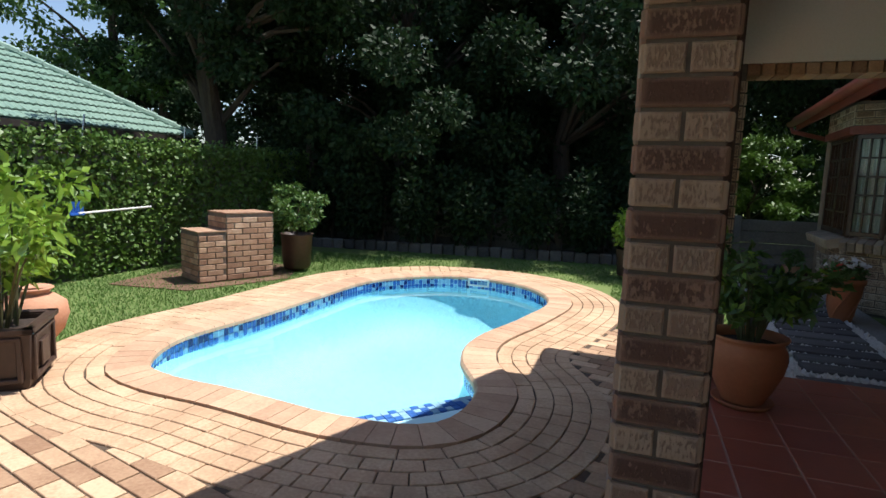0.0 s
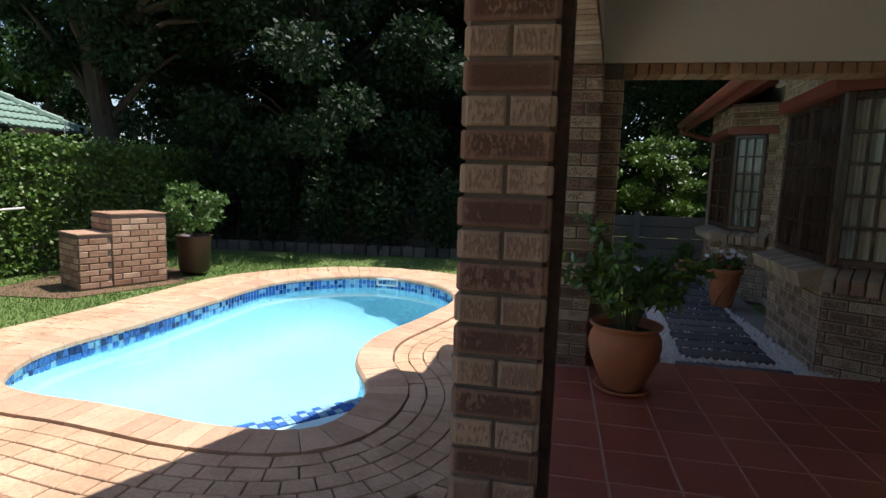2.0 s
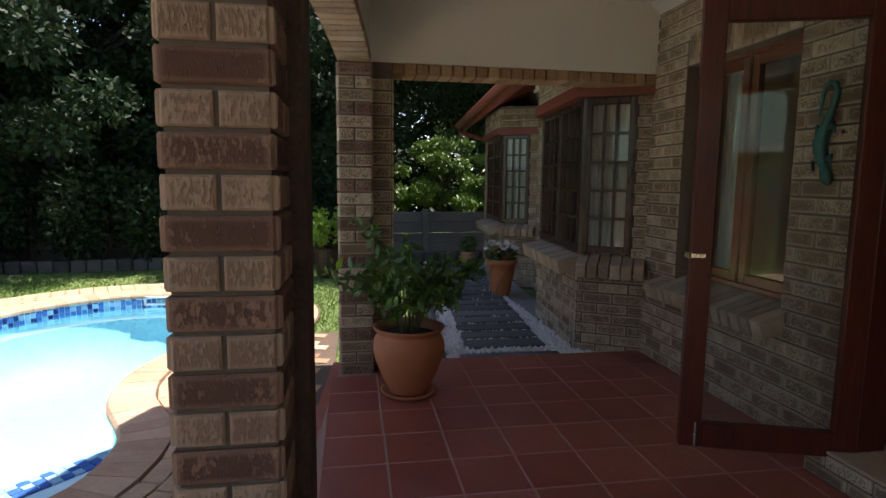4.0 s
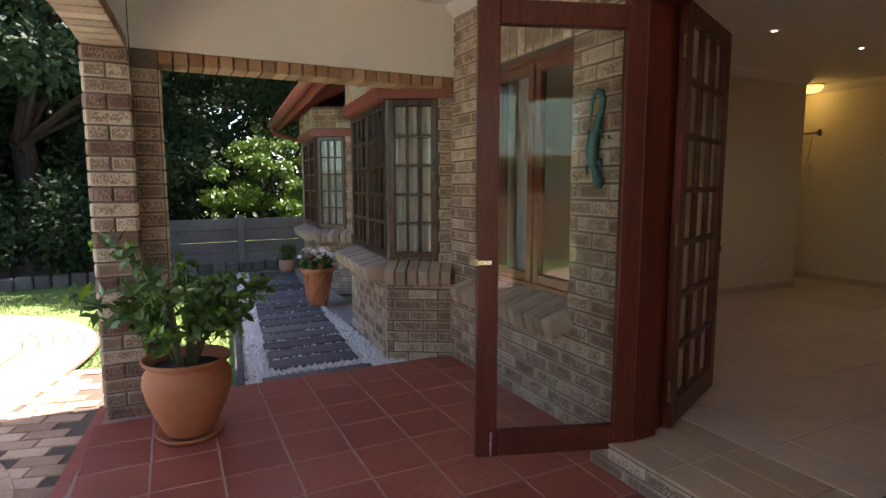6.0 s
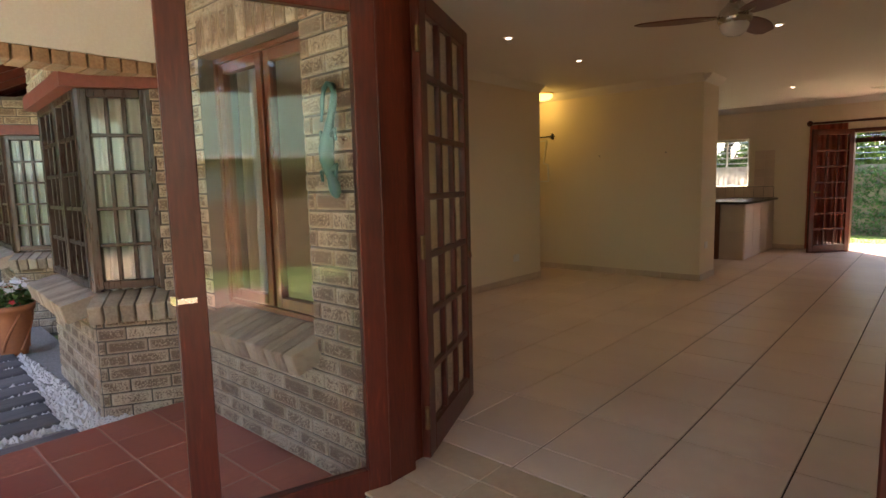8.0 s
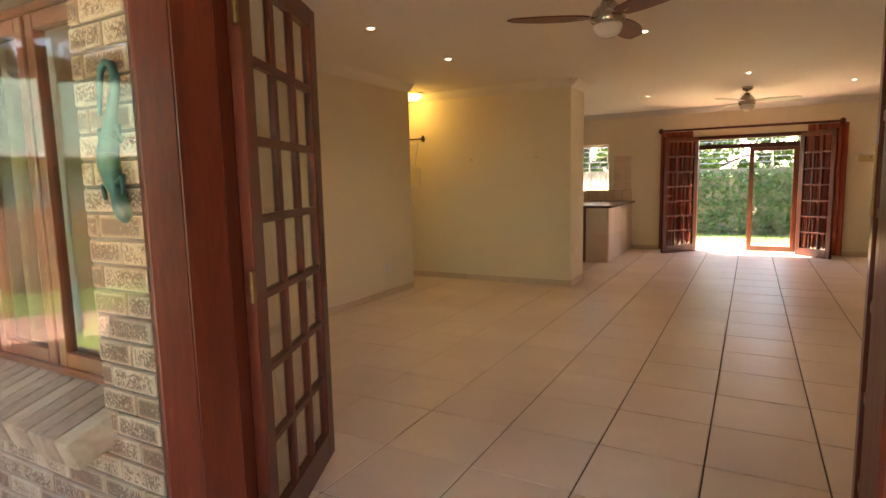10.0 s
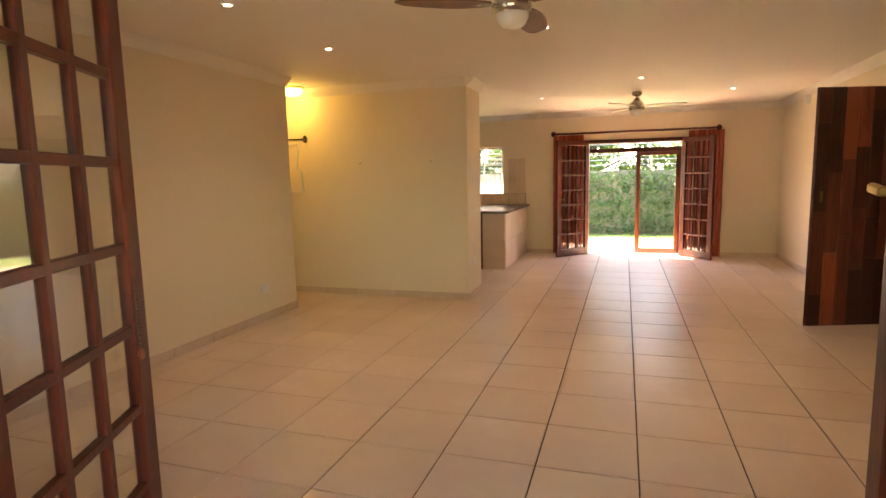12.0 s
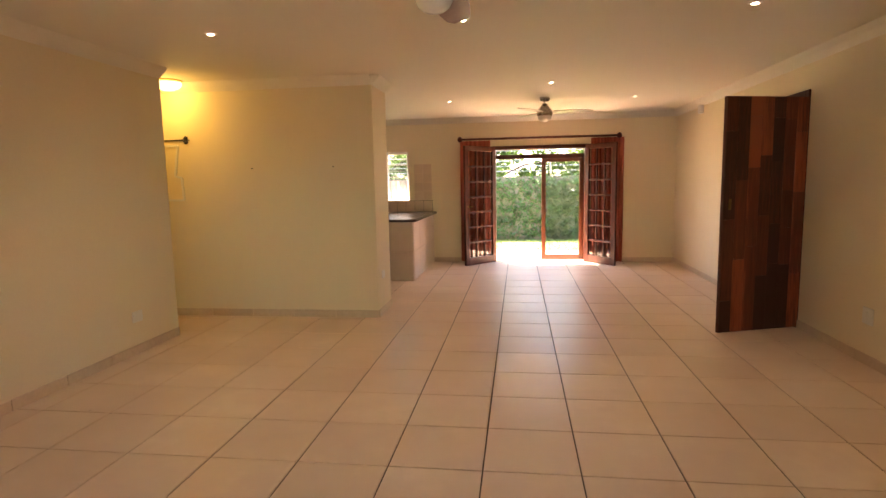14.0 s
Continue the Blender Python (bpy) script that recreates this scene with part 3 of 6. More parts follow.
for r in range(5):
    d0 = 0.262 + r * 0.1165
    line = offset(POOL, d0)
    per = np.linalg.norm(np.roll(line, -1, 0) - line, axis=1).sum()
    n = int(per / (0.228 if r == 0 else 0.15))
    cum = np.concatenate([[0], np.cumsum(np.linalg.norm(np.roll(line, -1, 0) - line, axis=1))])
    at = (np.arange(n) + (0.5 if r % 2 else 0)) * cum[-1] / n
    idx = lambda ln, s: np.array([np.interp(s % cum[-1], cum, np.append(ln[:, 0], ln[0, 0])), np.interp(s % cum[-1], cum, np.append(ln[:, 1], ln[0, 1]))])
    lo_, hi_ = offset(POOL, d0), offset(POOL, d0 + 0.109)
    for s in at:
        e = s + cum[-1] / n - 0.007
        q = [idx(lo_, s), idx(lo_, e), idx(hi_, e), idx(hi_, s)]
        paver([tuple(p) for p in q], G, False)
lim = offset(POOL, 0.80)
cs, sn = math.cos(radians(-14)), math.sin(radians(-14))
for r in range(-52, 32):
    for k in range(-32, 16):
        u, w = (k + (0.5 if r % 2 else 0)) * 0.232, r * 0.118
        x, y = u * cs - w * sn - 1.0, u * sn + w * cs + 2.2
        if not (-6.1 < x < 0.30 and -4.4 < y < (5.7 if x > -1 else 3.9)) or (y > 3.0 and -3 < x < -1) or inside(x, y, lim) or (x < -3.9 and y > 2.95):
            continue
        q = [(x + a * cs - b * sn, y + a * sn + b * cs) for a, b in ((-0.111, -0.054), (0.111, -0.054), (0.111, 0.054), (-0.111, 0.054))]
        paver(q, G - 0.004, y > 1.15 and -2.9 < x and made < 290)
part("pavers", rest, M_PAVER, paving, "tan clay pavers in ring courses", kind="stuff")

# lawn blades
g = np.random.default_rng(3)


def grass(name, lo, hi, count, label, keep=lambda x, y: True, h=0.032):
    b = Build()
    n = 0
    while n < count:
        x, y = g.uniform(lo[0], hi[0]), g.uniform(lo[1], hi[1])
        if not keep(x, y):
            continue
        n += 1
        a, l = g.uniform(0, 6.283), h * g.uniform(0.5, 1.4)
        dx, dy, lean = math.cos(a) * 0.006, math.sin(a) * 0.006, g.uniform(-0.03, 0.03)
        z = G - 0.05
        b.add([(x - dx, y - dy, z), (x + dx, y + dy, z), (x + lean, y + dy * 3, z + l)], [(0, 1, 2)])
    return tagged(part(name, b, M_GRASS), label, "grass", "", "stuff")


lim2 = offset(POOL, 0.84)
grass("grass", (-6.35, 3.0), (-3.4, 9.2), 26000, "short green lawn beside the hedge", lambda x, y: x < -4.0 + 0.25 * max(y - 6.8, 0) * 1.5 and not inside(x, y, lim2) and not (x < -3.9 and y < 3.1))
grass("grass", (-4.4, 8.3), (2.0, 11.2), 15000, "short green lawn behind the pool", lambda x, y: not inside(x, y, lim2) and x < 1.35 + 0.088 * (y - 4.5))
grass("grass", (0.0, 4.5), (1.4, 8.4), 9000, "sunlit lawn beside the verandah", lambda x, y: not inside(x, y, lim2) and x < 1.2 + 0.088 * (y - 4.5))
grass("grass", (13.6, -3.5), (19.2, 5.5), 12000, "sunlit lawn behind the house", h=0.06)

# ---- verandah ----
vf = Build().prism([(0.02, -3.4), (0.20, 1.55), (0.44, 4.46), (2.82, 4.46), (2.82, -3.4)], -0.35, -0.002)
vfloor = struct("floor_verandah", vf, M_REDGROUT, "red tiled verandah floor")


def tile_mesh(name, w, t, material, bev=0.004):
    b = Build()
    h = w / 2
    b.add([(x * h, y * h, -t) for x, y in ((-1, -1), (1, -1), (1, 1), (-1, 1))] + [(x * h, y * h, -bev) for x, y in ((-1, -1), (1, -1), (1, 1), (-1, 1))] + [(x * (h - bev), y * (h - bev), 0) for x, y in ((-1, -1), (1, -1), (1, 1), (-1, 1))],
          [(0, 1, 5, 4), (1, 2, 6, 5), (2, 3, 7, 6), (3, 0, 4, 7), (4, 5, 9, 8), (5, 6, 10, 9), (6, 7, 11, 10), (7, 4, 8, 11), (8, 9, 10, 11)])
    return b.mesh(name, material)


RT = tile_mesh("red_tile", 0.2965, 0.01, M_REDTILE, 0.002)
for i in range(9):
    for j in range(17):
        x, y = 0.585 + 0.3065 * i, 4.305 - 0.3065 * j
        if x > 2.8 or x < 0.25 + 0.09 * (y - 1.5) + 0.1 or y < -0.6:
            continue
        lay("floor_tile", vfloor, RT, Matrix.Translation((x, y, rnd.uniform(-0.0006, 0.0006))))
edge = Build().prism([(0.20, 1.55), (0.44, 4.46), (0.50, 4.46), (0.26, 1.55)], -0.01, 0.0)
part("edge_tile", edge, M_REDTILE, vfloor)


def pillar(name, x0, x1, y0, y1, top, label, pick):
    body = Build().box((x0 + 0.008, y0 + 0.008, G - 0.1), (x1 - 0.008, y1 - 0.008, top))
    ob = struct(name, body, M_MORTAR, label)
    rows = int((top + 0.02) / 0.0838)
    for r in range(rows):
        z = 0.0838 * (r + 0.5) - 0.016
        for (o, u, n, w) in (((x0, y0), (1, 0, 0), (0, -1, 0), x1 - x0), ((x1, y0), (0, 1, 0), (1, 0, 0), y1 - y0), ((x0, y1), (0, -1, 0), (-1, 0, 0), y1 - y0), ((x1, y1), (-1, 0, 0), (0, 1, 0), x1 - x0)):
            halves = 2 if (r % 2 == 1) else 1
            for k in range(halves):
                l = w / halves
                c = Vector((o[0], o[1], z)) + Vector(u) * (l * (k + 0.5))
                me = brick_mesh(l - 0.004 if halves == 1 else l - 0.011, 0.0725, 0.026, 0.005, pick(r))
                uu, nn = Vector(u), Vector(n)
                m = Matrix.Translation(c - nn * (0.022 - rnd.uniform(0, 0.005))) @ Matrix((uu, nn, uu.cross(nn))).transposed().to_4x4()
                lay("brick", ob, me, m)
    return ob


pick_near = lambda r: M_BRICK_PALE if r % 2 == 1 else M_BRICK_DARK
pillar("pillar_near", 0.21, 0.432, 1.645, 1.867, 2.75, "rough brick pillar with alternating pale and dark courses", pick_near)
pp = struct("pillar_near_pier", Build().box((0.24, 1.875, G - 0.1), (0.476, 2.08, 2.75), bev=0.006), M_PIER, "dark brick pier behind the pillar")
pillar("pillar_far", 0.495, 0.717, 4.20, 4.42, 2.10, "brick pillar at the verandah's far corner", lambda r: M_BRICK if r % 3 else M_BRICK_DARK)
fp = struct("pillar_far_pier", Build().box((0.70, 4.36, G - 0.1), (0.86, 4.58, 2.118), bev=0.005), M_MORTAR, "brick pier beside the pillar")
brick_panel(fp, (0.715, 4.36, 0), (1, 0, 0), (0, -1, 0), 0.145, 2.05, M_BRICK, blen=0.29)
brick_panel(fp, (0.86, 4.36, 0), (0, 1, 0), (1, 0, 0), 0.22, 2.05, M_BRICK)

# end beam: white plaster above a rowlock edging course
beam = struct("beam_end", Build().box((0.72, 4.37, 2.12), (2.82, 4.57, 2.75)), M_PLASTER, "white plastered beam over the verandah end")
RW = brick_mesh(0.075, 0.075, 0.215, 0.005, M_ROWLOCK)
for k in range(23):
    x = 0.90 + k * 0.0845
    if x < 2.82:
        lay("rowlock_brick", beam, RW, Matrix.Translation((x, 4.575, 2.079)) @ Matrix.Rotation(math.pi, 4, "Z"))
# arcade: brick arch from the near to the far pillar
arc = Build()
A0, A1 = Vector((0.33, 1.87, 0)), Vector((0.606, 4.22, 0))
N_A = 24
spring, rise = 2.10, 0.09
prof = []
for k in range(N_A + 1):
    s = k / N_A
    prof.append((A0.lerp(A1, s), spring + rise * (1 - abs(2 * s - 1) ** 2.2)))
side = Vector((0.99, -0.115, 0)) * 0.105
vs = []
for p, z in prof:
    vs += [(p.x - side.x, p.y - side.y, z), (p.x + side.x, p.y + side.y, z), (p.x + side.x, p.y + side.y, 2.75), (p.x - side.x, p.y - side.y, 2.75)]
fs = [(4 * k + a, 4 * k + (a + 1) % 4, 4 * k + 4 + (a + 1) % 4, 4 * k + 4 + a) for k in range(N_A) for a in range(4)]
arc.add(vs, fs)
archw = struct("arch_wall", arc, M_PLASTER, "white plastered arcade wall over the pillars")
for k in range(28):
    s = (k + 0.5) / 28
    p = A0.lerp(A1, s)
    z = spring + rise * (1 - abs(2 * s - 1) ** 2.2)
    s2 = s + 0.01
    z2 = spring + rise * (1 - abs(2 * min(s2, 1) - 1) ** 2.2)
    tdir = ((A0.lerp(A1, s2) - p) + Vector((0, 0, z2 - z))).normalized()
    acr = side.normalized()
    nrm = acr.cross(tdir).normalized()
    if nrm.z > 0:
        nrm = -nrm
    gap = 0.074
    me = brick_mesh(gap, 0.215, 0.06, 0.004, M_ROWLOCK)
    m = Matrix.Translation(Vector((p.x, p.y, z)) - nrm * 0.04) @ Matrix((tdir, nrm, tdir.cross(nrm))).transposed().to_4x4()
    lay("arch_brick", archw, me, m)
struct("pillar_far_head", Build().box((0.50, 4.205, 2.098), (0.712, 4.42, 2.62)), M_PLASTER, "white plaster over the far pillar")
# ceiling and roof over the verandah; its eave spreads towards the pool
struct("ceiling_verandah", Build().prism([(-0.55, -1.3), (0.30, 4.5), (2.82, 4.5), (2.82, -1.3)], VC, VC + 0.06), M_PLASTER, "white verandah ceiling")
# slab stretched to y 5.5 to block sun; cut short behind to admit skylight
struct("roof_verandah", Build().prism([(-1.6, -1.4), (-1.45, 0.7), (-0.68, 2.5), (0.26, 4.76), (0.5, 4.76), (0.5, 5.5), (3.6, 5.5), (3.6, -1.4)], VC + 0.07, VC + 0.2), M_FASCIA, "verandah roof slab")
cr = Build().sweep([(0, 0), (0.07, 0), (0.055, -0.035), (0.02, -0.06), (0, -0.085)], (2.808, -4, VC), (2.808, 4.37, VC), (-1, 0, 0))
struct("cornice_verandah", cr, M_PLASTER, "white cornice")

# ---- house front wall ----
X0, X1 = 2.82, 3.05
DY0, DY1 = 0.835, 2.53
WY0, WY1, WZ0, WZ1 = 3.01, 4.00, 0.69, 2.10
fw = Build()
fw.box((X0, DY1, G - 0.3), (X1, WY0, 2.75))
fw.box((X0, WY1, G - 0.3), (X1, 4.62, 2.75))
fw.box((X0, WY0, G - 0.3), (X0 + 0.11, WY1, WZ0 - 0.15)).box((X0 + 0.11, WY0, G - 0.3), (X1, WY1, WZ0))
fw.box((X0, WY0, WZ1), (X1, WY1, 2.75))
fw.box((X0, DY0, 2.28), (X1, DY1, 2.75))
fw.box((X0, -4.2, G - 0.3), (X1, DY0, 2.75))
fw.box((X0, DY0, G - 0.3), (X1, DY1, 0.0))
wall_front = struct("wall_front", fw, M_MORTAR, "face brick front wall of the house")
# inner plaster skin
ip = Build()
for lo, hi in (((DY1, F), (WY0, C)), ((WY1, F), (4.65, C)), ((WY0, F), (WY1, WZ0)), ((WY0, WZ1), (WY1, C)), ((-0.97, F), (DY0, C)), ((DY0, 2.28), (DY1, C))):
    ip.box((X1 + 0.002, lo[0], lo[1]), (X1 + 0.03, hi[0], hi[1]))
struct("wall_front_plaster", ip, M_CREAM, "cream plastered inner face of the front wall")
brick_panel(wall_front, (X0, 4.45, 0), (0, -1, 0), (-1, 0, 0), 4.45 - DY1, 2.62, M_BRICK, holes=[(4.45 - WY1, 4.45 - WY0, WZ0 - 0.12, WZ1 + 0.20)])
brick_panel(wall_front, (X0, DY0, 0), (0, -1, 0), (-1, 0, 0), 1.5, 2.62, M_BRICK)
# soldier course over the window
SOL = brick_mesh(0.073, 0.215, 0.03, 0.004, M_BRICK)
for k in range(11):
    lay("soldier_brick", wall_front, SOL, frame_of((X0 + 0.012, WY0 + 0.045 + k * 0.087, WZ1 + 0.11), (0, -1, 0), (-1, 0, 0)))
# sloping rowlock sill
for k in range(14):
    m = Matrix.Translation((X0 + 0.11, WY0 + 0.0 + k * 0.0845, WZ0 - 0.055)) @ Matrix.Rotation(radians(-17), 4, "Y")
    b = brick_mesh(0.074, 0.105, 0.27, 0.007, M_SILL)
    lay("sill_brick", wall_front, b, m @ Matrix.Rotation(math.pi / 2, 4, "Z"))


# ---- windows and doors ----
def pane(name, a, b, z0, z1, parent, thick=0.004):
    a, b = Vector((*a, 0)), Vector((*b, 0))
    n = (b - a).normalized().cross(Vector((0, 0, 1))) * (thick / 2)
    bd = Build()
    vs = [(p.x + s * n.x, p.y + s * n.y, z) for s in (-1, 1) for p, z in ((a, z0), (b, z0), (b, z1), (a, z1))]
    bd.add(vs, [(0, 1, 2, 3), (7, 6, 5, 4), (0, 4, 5, 1), (1, 5, 6, 2), (2, 6, 7, 3), (3, 7, 4, 0)])
    ob = part(name, bd, M_GLASS, parent)
    ob.visible_shadow = False
    return ob


def leaf_frame(parent, a, b, z0, z1, stile, rails, depth, material, cols=1, rows=1, muntin=0.025, bottom=None, label="", sash=""):
    """A glazed leaf from a to b in plan: two stiles, two rails, glazing bars and a pane in each opening."""
    a2, b2 = Vector((*a, 0)), Vector((*b, 0))
    d = (b2 - a2).normalized()
    w = (b2 - a2).length
    at = lambda u, z: (a2.x + d.x * u, a2.y + d.y * u, z)
    bot = bottom or rails
    if sash:
        ring = Build()
        for u in (stile / 2, w - stile / 2):
            ring.bar(at(u, z0), at(u, z1), depth, stile, up=(d.x, d.y, 0), bev=0.004)
        ring.bar(at(stile, z1 - rails / 2), at(w - stile, z1 - rails / 2), depth, rails, bev=0.004)
        ring.bar(at(stile, z0 + bot / 2), at(w - stile, z0 + bot / 2), depth, bot, bev=0.004)
        parent = part(sash, ring, material, parent, label)
    for u in () if sash else (stile / 2, w - stile / 2):
        part("stile", Build().bar(at(u, z0), at(u, z1), depth, stile, up=(d.x, d.y, 0), bev=0.004), material, parent)
    if not sash:
        part("top_rail", Build().bar(at(stile, z1 - rails / 2), at(w - stile, z1 - rails / 2), depth, rails, bev=0.004), material, parent)
    if not sash:
        part("bottom_rail", Build().bar(at(stile, z0 + bot / 2), at(w - stile, z0 + bot / 2), depth, bot, bev=0.004), material, parent)
    iu0, iu1, iz0, iz1 = stile, w - stile, z0 + bot, z1 - rails
    for c in range(1, cols):
        u = iu0 + (iu1 - iu0) * c / cols
        part("glazing_bar", Build().bar(at(u, iz0), at(u, iz1), depth * 0.7, muntin, up=(d.x, d.y, 0), bev=0.003), material, parent)
    for r in range(1, rows):
        z = iz0 + (iz1 - iz0) * r / rows
        part("glazing_bar", Build().bar(at(iu0, z), at(iu1, z), depth * 0.68, muntin, bev=0.003), material, parent)
    for c in range(cols):
        for r in range(rows):
            u0, u1 = iu0 + (iu1 - iu0) * c / cols, iu0 + (iu1 - iu0) * (c + 1) / cols
            q0, q1 = iz0 + (iz1 - iz0) * r / rows, iz0 + (iz1 - iz0) * (r + 1) / rows
            e = 0.004 if cols > 1 or rows > 1 else -0.01
            pane("pane", at(u0 + e, 0)[:2], at(u1 - e, 0)[:2], q0 + e, q1 - e, parent)


# front door frame
dfr = thing("door_frame_front", (X0, DY0, 0), "dark red hardwood frame of the double doors", "door frame", kind="structure")
for y, nm in ((DY0, "jamb"), (DY1 - 0.07, "jamb")):
    part(nm, Build().box((X0 - 0.05, y, F - 0.02), (X0 + 0.10, y + 0.07, 2.28), bev=0.006), M_WOOD, dfr)
part("head", Build().box((X0 - 0.05, DY0 + 0.07, 2.105), (X0 + 0.10, DY1 - 0.07, 2.28), bev=0.006), M_WOOD, dfr)
part("lining", Build().box((X0 + 0.10, DY1 - 0.022, F), (X1 + 0.035, DY1 + 0.004, 2.28), bev=0.003), M_WOOD, dfr)
part("trim", Build().box((X0 - 0.075, DY1 - 0.012, F - 0.03), (X0 - 0.005, DY1 + 0.055, 2.30), bev=0.008), M_WOOD, dfr)

# raised door step and threshold tiles
step = struct("door_step", Build().box((2.66, DY0 - 0.2, -0.01), (X1 + 0.15, DY1 + 0.08, F - 0.012)), M_MORTAR, "tiled brick door step")
brick_panel(step, (2.66, DY1 + 0.08, 0.005), (0, -1, 0), (-1, 0, 0), DY1 - DY0 + 0.28, 0.13, M_BRICK, course=0.062)
brick_panel(step, (X0, DY1 + 0.08, 0.005), (-1, 0, 0), (0, 1, 0), X0 - 2.66, 0.13, M_BRICK, course=0.062)
for i, (xa, xb) in enumerate(((2.655, 2.83), (2.835, 3.01), (3.015, 3.19))):
    for k in range(5):
        y0 = DY0 - 0.19 + k * 0.388
        part("threshold_tile", Build().box((xa, y0, F - 0.014), (xb, min(y0 + 0.384, DY1 + 0.075), F - 0.0005), bev=0.003), M_THRESH, step)

# outer glazed leaf, swung out over the verandah
leaf = thing("door_outer_left", (2.76, 2.37, 0), "open dark hardwood door leaf with one clear glass pane", "door")
leaf_frame(leaf, (2.775, 2.475), (2.07, 2.71), 0.115, 2.095, 0.095, 0.10, 0.042, M_WOOD, bottom=0.115)
q = Vector((2.07, 2.71, 1.0))
lat = Build().bar(q + Vector((-0.004, -0.026, 0)), q + Vector((0.052, -0.046, 0)), 0.006, 0.018)
lat.bar(q + Vector((-0.003, -0.022, 0)), q + Vector((-0.003, 0.022, 0)), 0.008, 0.03)
part("latch_plate", lat, M_STEEL, leaf, "bright steel latch plate")
q = Vector((2.135, 2.685, 0.19))
part("flush_bolt", Build().bar(q + Vector((-0.012, -0.022, -0.06)), q + Vector((-0.012, -0.022, 0.05)), 0.02, 0.008, up=(0.89, -0.45, 0)), M_STEEL, leaf, "steel flush bolt")
leaf2 = thing("door_outer_right", (2.76, 0.90, 0), "open dark hardwood door leaf with one clear glass pane", "door")
leaf_frame(leaf2, (2.755, 0.865), (2.10, 0.455), 0.115, 2.095, 0.095, 0.10, 0.042, M_WOOD, bottom=0.115)

# inner small-paned leaves, swung into the room
gl = thing("door_inner_left", (3.0, 2.40, F), "open small-paned hardwood inner door leaf", "door")
leaf_frame(gl, (3.0, 2.475), (3.706, 2.796), F + 0.012, 2.16, 0.085, 0.085, 0.04, M_WOOD, cols=3, rows=7, muntin=0.03, bottom=0.13)
for z in (0.35, 1.1, 1.95):
    part("hinge", Build().tube([(2.992, 2.455, z - 0.05), (2.992, 2.455, z + 0.05)], 0.011, 8), M_BRASS_OLD, gl, "tarnished brass hinge")
gr = thing("door_inner_right", (3.0, 0.88, F), "open small-paned hardwood inner door leaf with brass handle", "door")
leaf_frame(gr, (3.02, 0.83), (3.72, 0.772), F + 0.012, 2.16, 0.085, 0.085, 0.04, M_WOOD, cols=3, rows=7, muntin=0.03, bottom=0.13)
hb = Build().tube([(3.655, 0.778, 1.455), (3.657, 0.83, 1.455)], 0.010, 10)
hb.bar((3.645, 0.831, 1.455), (3.705, 0.83, 1.462), 0.016, 0.02, bev=0.004)
hb.bar((3.655, 0.801, 1.30), (3.655, 0.801, 1.49), 0.006, 0.034, up=(1, -0.08, 0), bev=0.002)
part("lever_handle", hb, M_BRASS, gr, "brass lever handle")

# verandah window with its brick reveal
win = thing("window_1", (X0 + 0.1, WY0, WZ0), "red hardwood window with two large panes, closed", "window", kind="structure")
xw = X0 + 0.12
for nm, a, b, z0, z1 in (("casement", (xw, WY1 - 0.03), (xw, (WY0 + WY1) / 2 + 0.012), WZ0 + 0.03, WZ1 - 0.03), ("casement", (xw, (WY0 + WY1) / 2 - 0.012), (xw, WY0 + 0.03), WZ0 + 0.03, WZ1 - 0.03)):
    leaf_frame(win, a, b, z0, z1, 0.055, 0.06, 0.045, M_WOOD_LIGHT, sash="casement", label="orange hardwood casement")
wf = Build()
wf.box((xw - 0.035, WY0, WZ0), (xw + 0.05, WY0 + 0.03, WZ1), bev=0.004).box((xw - 0.035, WY1 - 0.03, WZ0), (xw + 0.05, WY1, WZ1), bev=0.004)
wf.box((xw - 0.035, WY0 + 0.03, WZ0), (xw + 0.05, WY1 - 0.03, WZ0 + 0.03), bev=0.004).box((xw - 0.035, WY0 + 0.03, WZ1 - 0.03), (xw + 0.05, WY1 - 0.03, WZ1), bev=0.004)
part("window_frame", wf, M_WOOD_LIGHT, win)


def curtain(name, a, b, z0, z1, material, label, folds=9, amp=0.025, parent=None, group=""):
    a, b = Vector((*a, 0)), Vector((*b, 0))
    d = b - a
    n = Vector((-d.y, d.x, 0)).normalized()
    cols, bd, rows = folds * 8, Build(), 6
    vs = []
    for r in range(rows + 1):
        z = z1 + (z0 - z1) * r / rows
        for c in range(cols + 1):
            s = c / cols
            w = amp * (0.6 + 0.4 * r / rows) * math.sin(s * folds * 2 * math.pi + 0.6 * math.sin(3.1 * s * folds)) + 0.008 * math.sin(17 * s + 2 * r)
            p = a + d * s + n * w
            vs.append((p.x, p.y, z))
    k = cols + 1
    bd.add(vs, [(r * k + c, r * k + c + 1, r * k + k + c + 1, r * k + k + c) for r in range(rows) for c in range(cols)])
    if parent:
        return part(name, bd, material, parent, label, smooth=True)
    ob = solo(name, bd, material, label, "curtain", group, smooth=True)
    return ob


curtain("curtain", (X1 + 0.06, WY1 - 0.02), (X1 + 0.06, WY1 - 0.32), WZ0 - 0.1, WZ1 + 0.02, M_CURTAIN, "white net curtain hanging behind the verandah window", 4)

# ---- bay windows along the house; this wing stands slightly askew to the verandah ----
WU, WN = Vector((0.078, 0.997, 0)), Vector((-0.997, 0.078, 0))


def wing(u, v, z=0.0):
    """A point of the wing: u along its wall, v out of it, z up."""
    return Vector((2.82, 4.40, 0)) + WU * u + WN * v + Vector((0, 0, z))


